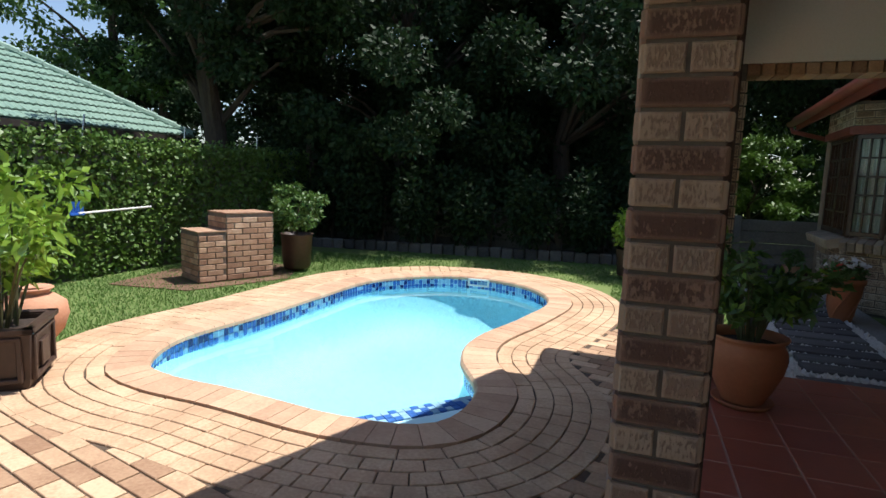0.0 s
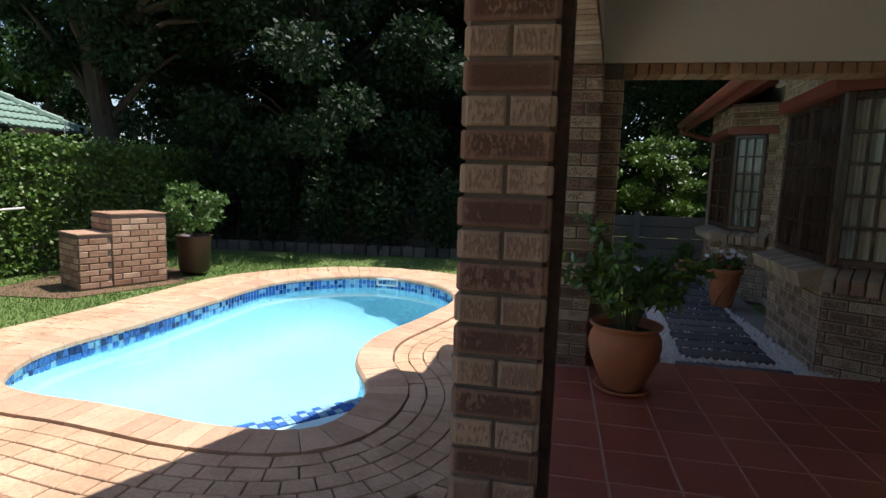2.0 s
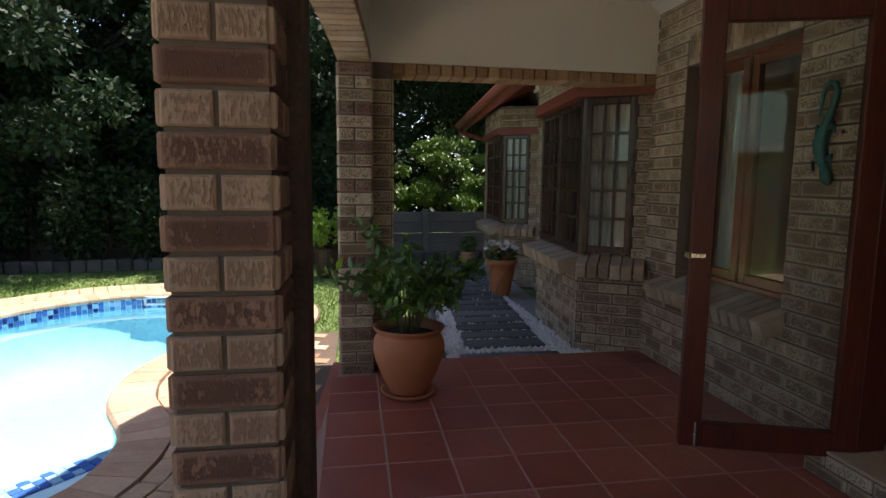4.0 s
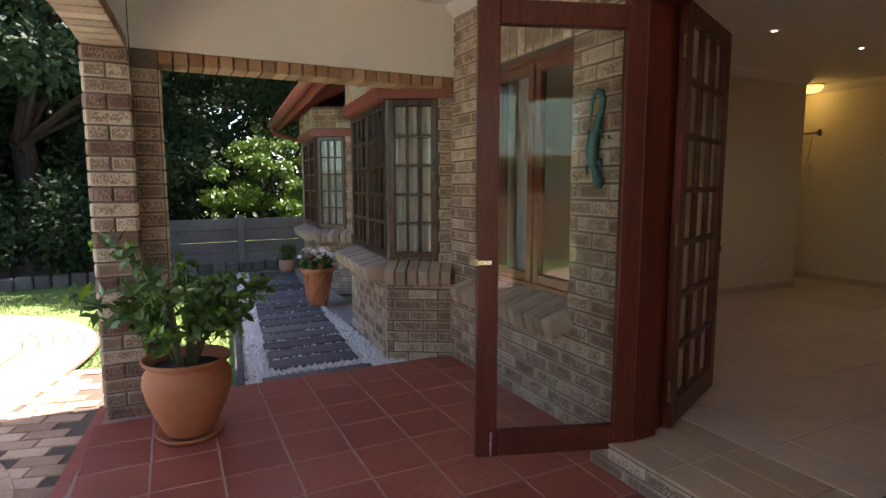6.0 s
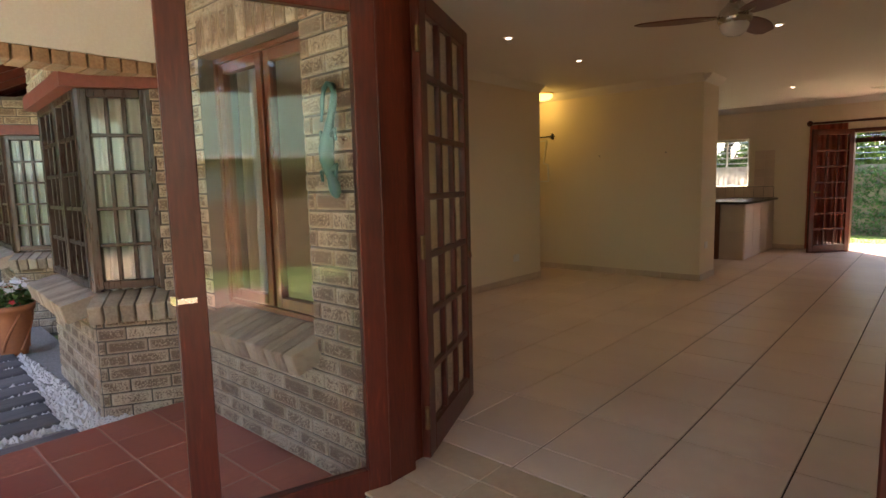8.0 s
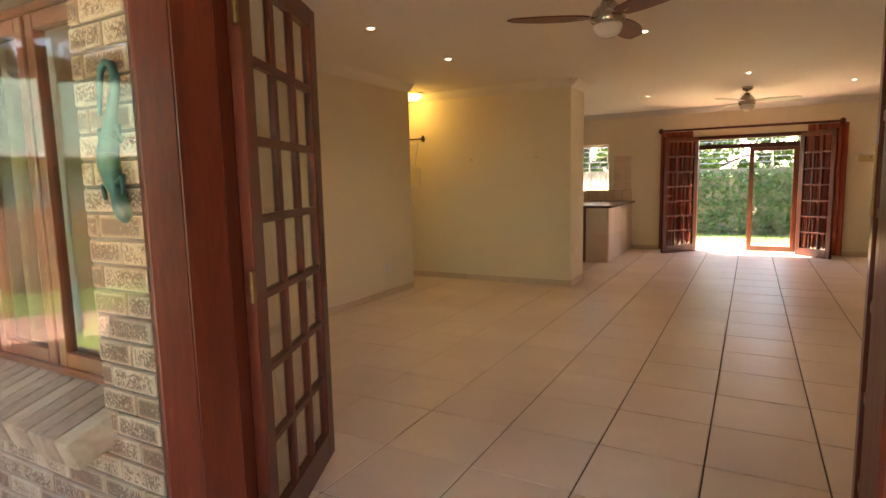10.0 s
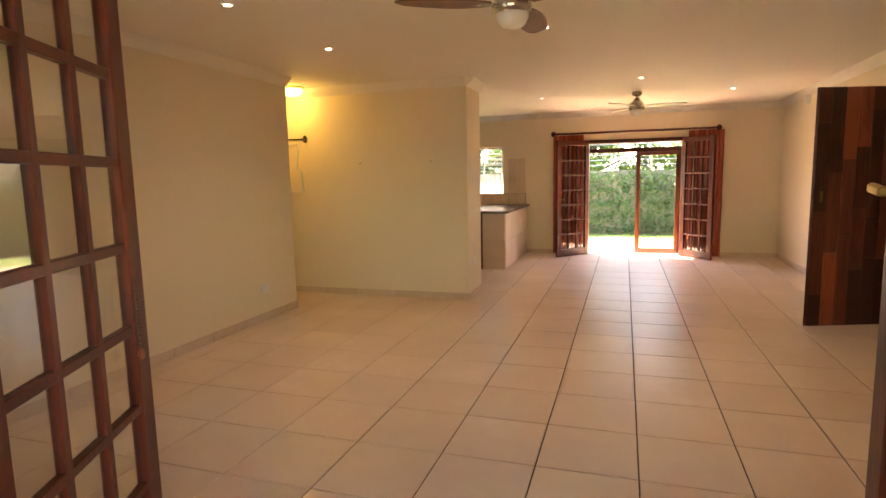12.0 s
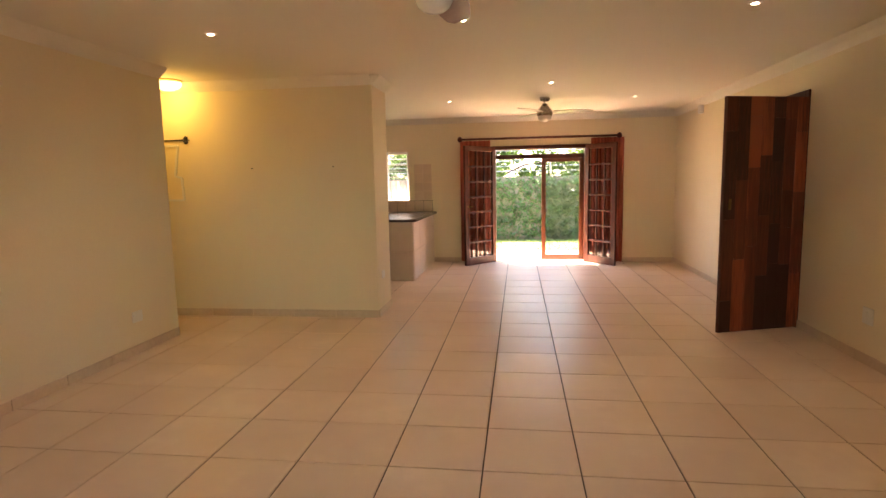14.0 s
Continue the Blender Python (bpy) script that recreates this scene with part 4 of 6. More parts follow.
wb = struct("wall_bays", Build().add([wing(u, v, z) for z in (G - 0.3, 2.75) for u, v in ((0.10, 0), (5.8, 0), (5.8, -0.23), (0.10, -0.23))], [(3, 2, 1, 0), (4, 5, 6, 7), (0, 1, 5, 4), (1, 2, 6, 5), (2, 3, 7, 6), (3, 0, 4, 7)]), M_MORTAR, "face brick wall behind the bay windows")
for u0, u1 in ((1.74, 3.45), (5.19, 5.8)):
    p = wing(u1, 0, G - 0.02)
    brick_panel(wb, p, -WU, WN, u1 - u0, 2.4 - G, M_BRICK)


def bay(idx, u0):
    z_s, z_t, out, run, width = 0.755, 1.975, 0.46, 0.22, 1.705
    corners = lambda e: [wing(u0 - e * 0.6, 0), wing(u0 + run - e * 0.4, out + e), wing(u0 + width - run + e * 0.4, out + e), wing(u0 + width + e * 0.6, 0)]
    flat = lambda pts: [(p.x, p.y) for p in pts]
    P = corners(0.0)
    base = struct("bay_wall_%d" % idx, Build().prism(flat(P), G - 0.2, z_s - 0.10), M_MORTAR, "face brick base of the bay window")

    def sides(pts):
        for a, b in zip(pts[:-1], pts[1:]):
            d = (b - a).normalized()
            n = Vector((-d.y, d.x, 0))
            n = -n if n.dot(WN) < -0.01 else n
            yield (a, b, d, n) if d.cross(n).z > 0 else (b, a, -d, n)

    for a, b, d, n in sides(P):
        brick_panel(base, (a.x, a.y, G - 0.02), d, n, (b - a).length, z_s - 0.11 - G, M_BRICK)
    # rowlock sill bricks, sloping outwards
    for a, b, d, n in sides(P):
        L = (b - a).length
        cnt = int((L + 0.06) / 0.085)
        for k in range(cnt):
            p = a + d * (L * (k + 0.5) / cnt) + Vector((0, 0, z_s - 0.05)) - n * 0.10
            m = Matrix.Translation(p) @ Matrix.Rotation(radians(-14), 4, d) @ Matrix((d, n, d.cross(n))).transposed().to_4x4()
            lay("sill_brick", base, brick_mesh(L / cnt - 0.011, 0.115, 0.27, 0.007, M_SILL), m)
    w = thing("bay_window_%d" % idx, tuple(wing(u0 + width / 2, 0.4, z_s)), "dark hardwood bay window with small panes and net curtains", "window", kind="structure")
    Q = corners(-0.035)
    q0, q3 = Q[0].lerp(Q[1], 0.24), Q[3].lerp(Q[2], 0.24)
    leaf_frame(w, flat([q0])[0], flat([Q[1]])[0], z_s + 0.015, z_t, 0.042, 0.05, 0.06, M_WOOD_BROWN, cols=3, rows=5, muntin=0.02, sash="casement")
    for k in range(2):
        a, b = Q[1].lerp(Q[2], 0.02 + 0.48 * k + 0.002), Q[1].lerp(Q[2], 0.02 + 0.48 * (k + 1) - 0.002)
        leaf_frame(w, flat([a])[0], flat([b])[0], z_s + 0.015, z_t, 0.05, 0.05, 0.07, M_WOOD_BROWN, cols=3, rows=5, muntin=0.024, sash="casement")
    leaf_frame(w, flat([Q[2]])[0], flat([q3])[0], z_s + 0.015, z_t, 0.042, 0.05, 0.06, M_WOOD_BROWN, cols=3, rows=5, muntin=0.02, sash="casement")
    for p in (q0, Q[1], Q[2], q3):
        part("corner_post", Build().tube([p + Vector((0, 0, z_s)), p + Vector((0, 0, z_t))], 0.034, 8), M_WOOD_BROWN, w)
    # brick cheeks between the wall and the casements
    ch = Build()
    for a, b in ((P[0], P[0].lerp(P[1], 0.22)), (P[3], P[3].lerp(P[2], 0.22))):
        i = (P[1] + P[2]) / 2 - WN * 0.4
        ch.prism(flat([a, b, b + (i - b) * 0.08, a + (i - a) * 0.08]), z_s - 0.10, z_t + 0.14)
    part("cheek", ch, M_MORTAR, base)
    for (a, b, d, n), near in zip(sides(P), (True, False, True)):
        if near:
            L = (b - a).length
            s0 = a if (a - P[0]).length < 0.01 or (a - P[3]).length < 0.01 else a + d * (L * 0.78)
            brick_panel(base, (s0.x, s0.y, z_s - 0.02), d, n, L * 0.22, z_t + 0.14 - z_s, M_BRICK, blen=0.2)
    C_ = corners(-0.085)
    for (a, b), f in (((C_[0].lerp(C_[1], 0.3), C_[1]), 5), ((C_[1].lerp(C_[2], 0.06), C_[1].lerp(C_[2], 0.94)), 10)):
        curtain("curtain", flat([a])[0], flat([b])[0], z_s, z_t - 0.03, M_CURTAIN, "white net curtain behind the bay window", f, 0.02)
    R = corners(0.03)
    top = struct("bay_top_%d" % idx, Build().prism(flat(R), z_t + 0.10, 2.36), M_MORTAR, "brick band over the bay window")
    for a, b, d, n in sides(R):
        brick_panel(top, (a.x, a.y, z_t + 0.105), d, n, (b - a).length, 0.26, M_BRICK)
    struct("bay_fascia_%d" % idx, Build().prism(flat(corners(0.07)), z_t + 0.003, z_t + 0.098), M_FASCIA, "red painted timber board over the bay window")
    a, b = wing(u0 + 0.03, 0.006), wing(u0 + width - 0.03, 0.006)
    struct("bay_room_%d" % idx, Build().bar((a.x, a.y, 1.37), (b.x, b.y, 1.37), 0.005, 1.3), M_CREAM, "dim room wall behind the curtains")


bay(1, 0.015)
bay(2, 3.46)
# eave with gutter over the bays
struct("fascia_board", Build().bar(wing(0.45, 0.75, 2.30), wing(5.9, 0.75, 2.30), 0.022, 0.17), M_FASCIA, "red painted eaves board")
ra, rz = 0.40, 5.95
struct("roof_bays", Build().add([wing(u, v, z + h) for h in (0, 0.06) for u, v, z in ((ra, 0.82, 2.35), (rz, 0.82, 2.35), (rz, -1.8, 3.6), (ra, -1.8, 3.6))], [(0, 1, 2, 3), (7, 6, 5, 4), (0, 4, 5, 1), (1, 5, 6, 2), (2, 6, 7, 3), (3, 7, 4, 0)]), M_FASCIA, "red roof over the bays")
gut = thing("gutter", tuple(wing(3, 0.72, 2.4)), "red painted half-round rain gutter along the eaves", "gutter")
gv = []
for u in (0.42, 5.92):
    for k in range(9):
        a = math.pi * k / 8
        gv.append(wing(u, 0.835 + 0.065 * math.cos(a), 2.33 - 0.065 * math.sin(a)))
    for k in range(9):
        a = math.pi * (8 - k) / 8
        gv.append(wing(u, 0.835 + 0.057 * math.cos(a), 2.33 - 0.057 * math.sin(a)))
part("trough", Build().add(gv, [(i, (i + 1) % 18, 18 + (i + 1) % 18, 18 + i) for i in range(18)] + [tuple(range(18))[::-1], tuple(range(18, 36))]), M_FASCIA, gut, smooth=True)
part("downpipe", Build().tube([wing(5.85, 0.835, 2.30), wing(5.85, 0.81, 2.20), wing(5.82, 0.30, 2.06), wing(5.80, 0.06, 1.95), wing(5.80, 0.06, 0.0)], 0.035, 10), M_FASCIA, gut)
for u in (0.75, 1.45, 2.15, 2.85, 3.55, 4.25, 4.95, 5.65):
    solo("rafter", Build().bar(wing(u, 0.73, 2.33), wing(u, -0.1, 2.72), 0.05, 0.11), M_FASCIA, "red painted rafter end under the eaves", "rafter", "rafters under the eaves")

# ---- room ----
RX1, RY0, RY1 = 12.15, -0.97, 4.65
fl = Build().box((X1 + 0.14, RY0, F - 0.25), (RX1 + 0.2, 8.0, F - 0.006))
floor = struct("floor", fl, M_GROUT, "beige tiled living room floor")
TP = 0.4625
BT = tile_mesh("beige_tile", TP - 0.0075, 0.008, M_TILE, 0.002)
for i in range(-6, 15):
    for j in range(-6, 12):
        x, y = 5.738 + TP * (i + 0.5), 1.225 + TP * (j + 0.5)
        if x < 3.05 or x > RX1 + 0.1 or y < RY0 - 0.2 or y > 6.2 or (y > 4.8 and not 7.2 < x < 8.6) or (y > 3.2 and 8.45 < x < 8.85):
            continue
        if x < 3.43:
            part("floor_tile", Build().box((3.196, y - TP / 2 + 0.004, F - 0.008), (x + TP / 2 - 0.004, y + TP / 2 - 0.004, F), bev=0.002), M_TILE, floor)
            continue
        lay("floor_tile", floor, BT, Matrix.Translation((x, y, rnd.uniform(-0.0005, 0.0005))) @ Matrix.Translation((0, 0, F)))
struct("ceiling", Build().box((X1, RY0 - 0.2, C), (RX1 + 0.2, 8.0, C + 0.1)), M_CEIL, "white painted ceiling")
WL = struct("wall_left", Build().box((X1, RY1, F - 0.2), (7.45, RY1 + 0.18, C)).box((7.27, RY1 + 0.18, F - 0.2), (7.45, 8.0, C)), M_CREAM, "cream painted wall")
struct("wall_right", Build().box((X1, RY0 - 0.2, F - 0.2), (RX1 + 0.2, RY0, C)), M_CREAM, "cream painted wall")
struct("wall_corridor", Build().box((8.20, 2.93, F - 0.2), (8.76, 8.0, C)), M_CREAM, "cream painted wall beside the passage")
struct("wall_passage_end", Build().box((7.27, 7.9, F - 0.2), (8.7, 8.1, C)), M_CREAM, "cream painted passage end wall")
bw = Build()
BY0, BY1, BT_Z = 0.38, 1.95, 2.07
KY0, KY1, KZ0, KZ1 = 3.36, 4.45, 1.20, 2.02
bw.box((RX1, RY0 - 0.2, F - 0.2), (RX1 + 0.22, BY0, C)).box((RX1, BY0, BT_Z), (RX1 + 0.22, BY1, C)).box((RX1, BY1, F - 0.2), (RX1 + 0.22, KY0, C))
bw.box((RX1, KY0, F - 0.2), (RX1 + 0.22, KY1, KZ0)).box((RX1, KY0, KZ1), (RX1 + 0.22, KY1, C)).box((RX1, KY1, F - 0.2), (RX1 + 0.22, 8.0, C))
struct("wall_back", bw, M_CREAM, "cream painted back wall with garden doors")
struct("wall_kitchen", Build().box((8.7, 6.2, F - 0.2), (RX1, 6.4, C)), M_CREAM, "cream kitchen wall")
# cornice
CP = [(0, 0), (0.085, 0), (0.07, -0.02), (0.05, -0.045), (0.022, -0.07), (0, -0.09)]
for a, b, o in (((X1 + 0.03, RY1), (7.45, RY1), (0, -1, 0)), ((7.45, RY1 - 0.0), (7.45, 7.9), (1, 0, 0)), ((8.20, 2.93), (8.20, 7.9), (-1, 0, 0)), ((8.20, 2.93), (8.76, 2.93), (0, -1, 0)), ((RX1, RY0), (RX1, 6.2), (-1, 0, 0)), ((X1 + 0.03, RY0), (RX1, RY0), (0, 1, 0)), ((8.76, 2.93), (8.76, 6.2), (1, 0, 0))):
    struct("cornice", Build().sweep(CP, (*a, C), (*b, C), o), M_CEIL, "pale moulded cornice")
# tile skirting, piece by piece
sk_ = struct("skirting", Build().box((X1 + 0.03, RY1 - 0.006, F), (7.45, RY1, F + 0.07)), M_GROUT, "cream tile skirting")
for a, b, o in (((X1 + 0.03, RY1), (7.45, RY1), (0, -1)), ((7.45, RY1), (7.45, 7.9), (1, 0)), ((8.20, 2.93), (8.20, 7.9), (-1, 0)), ((8.20, 2.93), (8.76, 2.93), (0, -1)), ((RX1, RY0), (RX1, BY0), (-1, 0)), ((RX1, BY1), (RX1, 2.95), (-1, 0)), ((X1 + 0.03, RY0), (RX1, RY0), (0, 1))):
    a2, b2 = Vector((*a, 0)), Vector((*b, 0))
    L = (b2 - a2).length
    n = max(1, round(L / 0.45))
    d = (b2 - a2) / n
    for k in range(n):
        p, q = a2 + d * (k + 0.004), a2 + d * (k + 0.992)
        oo = Vector((*o, 0)) * 0.006
        part("skirting_tile", Build().bar(p + oo + Vector((0, 0, F + 0.0375)), q + oo + Vector((0, 0, F + 0.0375)), 0.012, 0.075, bev=0.002), M_SKIRT, sk_)

# back garden doors
bfr = thing("door_frame_back", (RX1, BY0, F), "dark hardwood frame of the garden doors", "door frame", kind="structure")
for y in (BY0, BY1 - 0.06):
    part("jamb", Build().box((RX1 - 0.03, y, F), (RX1 + 0.24, y + 0.06, BT_Z), bev=0.005), M_WOOD, bfr)
part("head", Build().box((RX1 - 0.03, BY0 + 0.06, BT_Z - 0.06), (RX1 + 0.24, BY1 - 0.06, BT_Z), bev=0.005), M_WOOD, bfr)
part("transom", Build().box((RX1 + 0.16, BY0 + 0.06, 1.86), (RX1 + 0.215, BY1 - 0.06, 1.93), bev=0.004), M_WOOD, bfr)
bo = thing("door_back_outer", (RX1 + 0.2, 0.45, F), "closed hardwood garden door leaf with clear glass", "door")
leaf_frame(bo, (RX1 + 0.19, BY0 + 0.06), (RX1 + 0.19, 1.13), F + 0.01, 1.86, 0.07, 0.06, 0.04, M_WOOD_LIGHT, bottom=0.09)
for nm, a, b in (("door_back_inner", (RX1 - 0.02, BY1 - 0.05), (11.58, 2.36)), ("door_back_inner", (RX1 - 0.02, BY0 + 0.05), (11.62, 0.03))):
    t_ = thing(nm, (*a, F), "small-paned hardwood garden door leaf standing open", "door", "open garden door leaves")
    leaf_frame(t_, a, b, F + 0.01, 2.06, 0.08, 0.08, 0.04, M_WOOD, cols=3, rows=7, muntin=0.028, bottom=0.12)
    d = (Vector((*b, 0)) - Vector((*a, 0))).normalized()
    e = Vector((*b, 1.1)) - d * 0.045
    part("lever_handle", Build().bar(e + Vector((-d.y, d.x, 0)) * 0.03, e + Vector((-d.y, d.x, 0)) * 0.032 - d * 0.10, 0.016, 0.016).bar(e - Vector((0, 0, 0.08)), e + Vector((0, 0, 0.08)), 0.03, 0.05), M_BRASS, t_, "brass lever handle")
rail = thing("curtain_rail", (11.95, 1.2, 2.18), "dark wooden curtain pole with ball finials", "curtain rail")
part("pole", Build().tube([(11.97, -0.02, 2.18), (11.97, 2.42, 2.18)], 0.018, 12), M_WOOD, rail, smooth=True)
for y in (-0.06, 2.46):
    part("finial", Build().turned([(0.0, -0.045), (0.02, -0.042), (0.038, -0.02), (0.042, 0), (0.038, 0.02), (0.02, 0.042), (0, 0.045)], (11.97, y, 2.18), 14), M_WOOD, rail, smooth=True)
for k in range(28):
    y = 0.55 + k * 0.045
    part("ring", Build().turned([(0.026, -0.004), (0.03, 0), (0.026, 0.004), (0.022, 0), (0.026, -0.004)], (0, 0, 0), 10), M_WOOD_LIGHT, rail).matrix_basis = Matrix.Translation((11.97, y, 2.178)) @ Matrix.Rotation(math.pi / 2, 4, "X")
curtain("curtain", (12.06, 2.47), (12.06, 1.97), F + 0.02, 2.16, M_CURTAIN_RED, "rust red curtain drawn to the side of the garden doors", 7, 0.028, group="garden door curtains")
curtain("curtain", (12.06, 0.36), (12.04, -0.15), F + 0.02, 2.16, M_CURTAIN_RED, "rust red curtain drawn to the side of the garden doors", 7, 0.028, group="garden door curtains")

# kitchen counter and window
ctr = thing("kitchen_counter", (11, 3.1, F), "tiled kitchen peninsula with wooden end panel", "counter")
part("body", Build().box((10.27, 2.95, F), (RX1, 3.55, 0.97), bev=0.004), M_SKIRT, ctr, "beige tiled counter side")
part("end_panel", Build().box((10.235, 3.28, F), (10.268, 3.58, 0.97), bev=0.003), M_WOOD_LIGHT, ctr, "orange hardwood end panel")
for k in range(4):
    for r in range(2):
        part("tile", Build().box((10.29 + k * 0.46, 2.942, F + 0.01 + r * 0.41), (10.29 + k * 0.46 + 0.45, 2.949, F + r * 0.41 + 0.405), bev=0.002), M_TILE, ctr)
for r in range(2):
    part("tile", Build().box((10.262, 2.955, F + 0.01 + r * 0.41), (10.269, 3.275, F + r * 0.41 + 0.405), bev=0.002), M_TILE, ctr)
solo("worktop", Build().box((10.18, 2.89, 0.972), (RX1, 3.62, 1.008), bev=0.006), M_STONECOUNTER, "dark polished stone worktop on the peninsula", "worktop")
kw = thing("window_2", (RX1 + 0.1, 3.9, KZ0), "white kitchen window with burglar bars and lace curtain", "window", kind="structure")
leaf_frame(kw, (RX1 + 0.1, KY0), (RX1 + 0.1, KY1), KZ0, KZ1, 0.04, 0.04, 0.04, M_WHITE, cols=3, rows=1)
for k in range(7):
    part("burglar_bar", Build().tube([(RX1 + 0.06, KY0 + 0.03, KZ0 + 0.1 * k + 0.1), (RX1 + 0.06, KY1 - 0.03, KZ0 + 0.1 * k + 0.1)], 0.006, 6), M_WHITE, kw)
curtain("lace_curtain", (RX1 + 0.02, KY0 + 0.02), (RX1 + 0.02, KY1 - 0.02), KZ0 + 0.02, KZ0 + 0.34, M_CURTAIN, "short white lace curtain in the kitchen window", 12, 0.012)
ktile = struct("wall_tiles_kitchen", Build().box((RX1 - 0.006, 2.96, 1.01), (RX1 - 0.001, 6.2, KZ0 - 0.005)), M_GROUT, "beige wall tiles over the counter")
for k in range(9):
    part("wall_tile", Build().box((RX1 - 0.012, 2.965 + k * 0.152, 1.012), (RX1 - 0.006, 2.965 + k * 0.152 + 0.148, KZ0 - 0.01), bev=0.001), M_TILE, ktile)
for k in range(2):
    for r in range(4):
        part("wall_tile", Build().box((RX1 - 0.012, 2.965 + k * 0.152, KZ0 + r * 0.152), (RX1 - 0.006, 2.965 + k * 0.152 + 0.148, KZ0 + r * 0.152 + 0.148), bev=0.001), M_TILE, ktile)


# ================= things =================
# patchwork timber door on the right wall
pd = thing("timber_door", (8.05, -0.97, F), "patchwork hardwood door standing open, brass keyhole plate", "door")
da, db = Vector((8.06, -0.955, 0)), Vector((7.80, -0.20, 0))
dd_ = (db - da)
part("core", Build().bar(da + Vector((0, 0, 1.165)), db + Vector((0, 0, 1.165)), 0.03, 2.02), M_WOOD, pd)
rp = random.Random(11)
dn = Vector((dd_.y, -dd_.x, 0)).normalized()
dn = dn if dn.x < 0 else -dn
for c in range(7):
    z = 0.157
    while z < 2.17:
        h = min(rp.uniform(0.28, 0.75), 2.175 - z)
        if 2.175 - z - h < 0.12:
            h = 2.175 - z
        a, b = da + dd_ * ((c + 0.01) / 7) + dn * (0.019 + rp.uniform(0, 0.0015)), da + dd_ * ((c + 0.99) / 7) + dn * 0.019
        part("plank", Build().bar(a + Vector((0, 0, z + h / 2)), b + Vector((0, 0, z + h / 2)), 0.008, h - 0.002, bev=0.0015), M_WOOD_PATCH, pd)
        z += h
e = db - dd_.normalized() * 0.06 + Vector((0, 0, 1.2)) + dn * 0.026
part("escutcheon", Build().bar(e + Vector((0, 0, 0.03)), e + Vector((0, 0, 0.12)), 0.026, 0.006, up=dn, bev=0.002), M_BRASS_OLD, pd, "small brass keyhole plate")
struct("door_trim_right", Build().box((8.04, -0.972, F), (8.10, -0.955, 2.24), bev=0.004).box((8.10, -0.972, 2.18), (8.95, -0.955, 2.24), bev=0.004), M_WOOD, "dark wooden door trim")


# ceiling fans
def fan(at, label, blade_mat, turn):
    f = thing("ceiling_fan", at, label, "ceiling fan", "ceiling fans")
    x, y, z = at
    part("canopy", Build().turned([(0, C - 0.001), (0.062, C - 0.001), (0.066, C - 0.02), (0.055, C - 0.045), (0.02, C - 0.06), (0.012, C - 0.065)], (x, y, 0), 24), M_STEEL, f, smooth=True)
    part("downrod", Build().tube([(x, y, C - 0.05), (x, y, z + 0.14)], 0.012, 10), M_STEEL, f)
    part("motor", Build().turned([(0, 0.15), (0.03, 0.148), (0.05, 0.12), (0.085, 0.08), (0.10, 0.05), (0.102, 0.02), (0.09, 0.0), (0.07, -0.012), (0, -0.012)], (x, y, z), 28), M_STEEL, f, "brushed steel motor housing", smooth=True)
    part("globe", Build().turned([(0.086, 0.0), (0.085, -0.02), (0.07, -0.05), (0.045, -0.068), (0, -0.076)], (x, y, z - 0.004), 28), M_OPAL, f, "opal glass light bowl", smooth=True)
    for k in range(3):
        a = radians(turn + 120 * k)
        m = Matrix.Translation((x, y, z + 0.045)) @ Matrix.Rotation(a, 4, "Z")
        n, vs = 12, []
        for i in range(n + 1):
            s = i / n
            r = 0.11 + 0.49 * s
            w = 0.05 + 0.035 * math.sin(math.pi * min(s * 1.05, 1) ** 0.8) + 0.01 * s
            if s > 0.9:
                w *= 1 - ((s - 0.9) / 0.1) ** 2 * 0.6
            off = 0.035 * s * s
            for q, zz in ((-w + off, -0.010 + 0.016), (w + off, 0.010 - 0.016)):
                vs += [m @ Vector((r, q, zz + 0.004)), m @ Vector((r, q, zz - 0.004))]
        fs = []
        for i in range(n):
            o = 4 * i
            fs += [(o, o + 2, o + 6, o + 4), (o + 1, o + 5, o + 7, o + 3), (o, o + 4, o + 5, o + 1), (o + 2, o + 3, o + 7, o + 6)]
        fs += [(0, 1, 3, 2), (4 * n, 4 * n + 2, 4 * n + 3, 4 * n + 1)]
        blade = part("blade", Build().add(vs, fs), blade_mat, f, "polished wooden blade")
        part("blade_arm", Build().bar(m @ Vector((0.08, 0, -0.004)), m @ Vector((0.2, 0, 0.0)), 0.035, 0.006), M_STEEL, blade, "steel blade arm")
    return f


fan((5.30, 1.88, 2.33), "steel ceiling fan with dark wooden blades and glass bowl", M_FAN, 112)
fan((10.15, 1.18, 2.32), "steel ceiling fan with pale wooden blades", M_BLADE_PALE, 265)


# recessed downlights and the passage lamp
def downlight(x, y, power):
    d = thing("downlight", (x, y, C), "small round recessed downlight, lit", "downlight", "recessed downlights")
    part("ring", Build().turned([(0.021, -0.001), (0.038, -0.001), (0.040, -0.005), (0.023, -0.008), (0.021, -0.001)], (x, y, C), 20), M_WHITE, d)
    part("bulb", Build().turned([(0, -0.004), (0.0205, -0.004)], (x, y, C), 16), M_LAMP, d, "glowing bulb")
    s = new("downlight_beam", bpy.data.lights.new("downlight_beam", "SPOT"))
    s.data.energy, s.data.spot_size, s.data.spot_blend, s.data.shadow_soft_size, s.data.color = power, radians(110), 0.8, 0.03, (1.0, 0.83, 0.58)
    s.location = (x, y, C - 0.012)


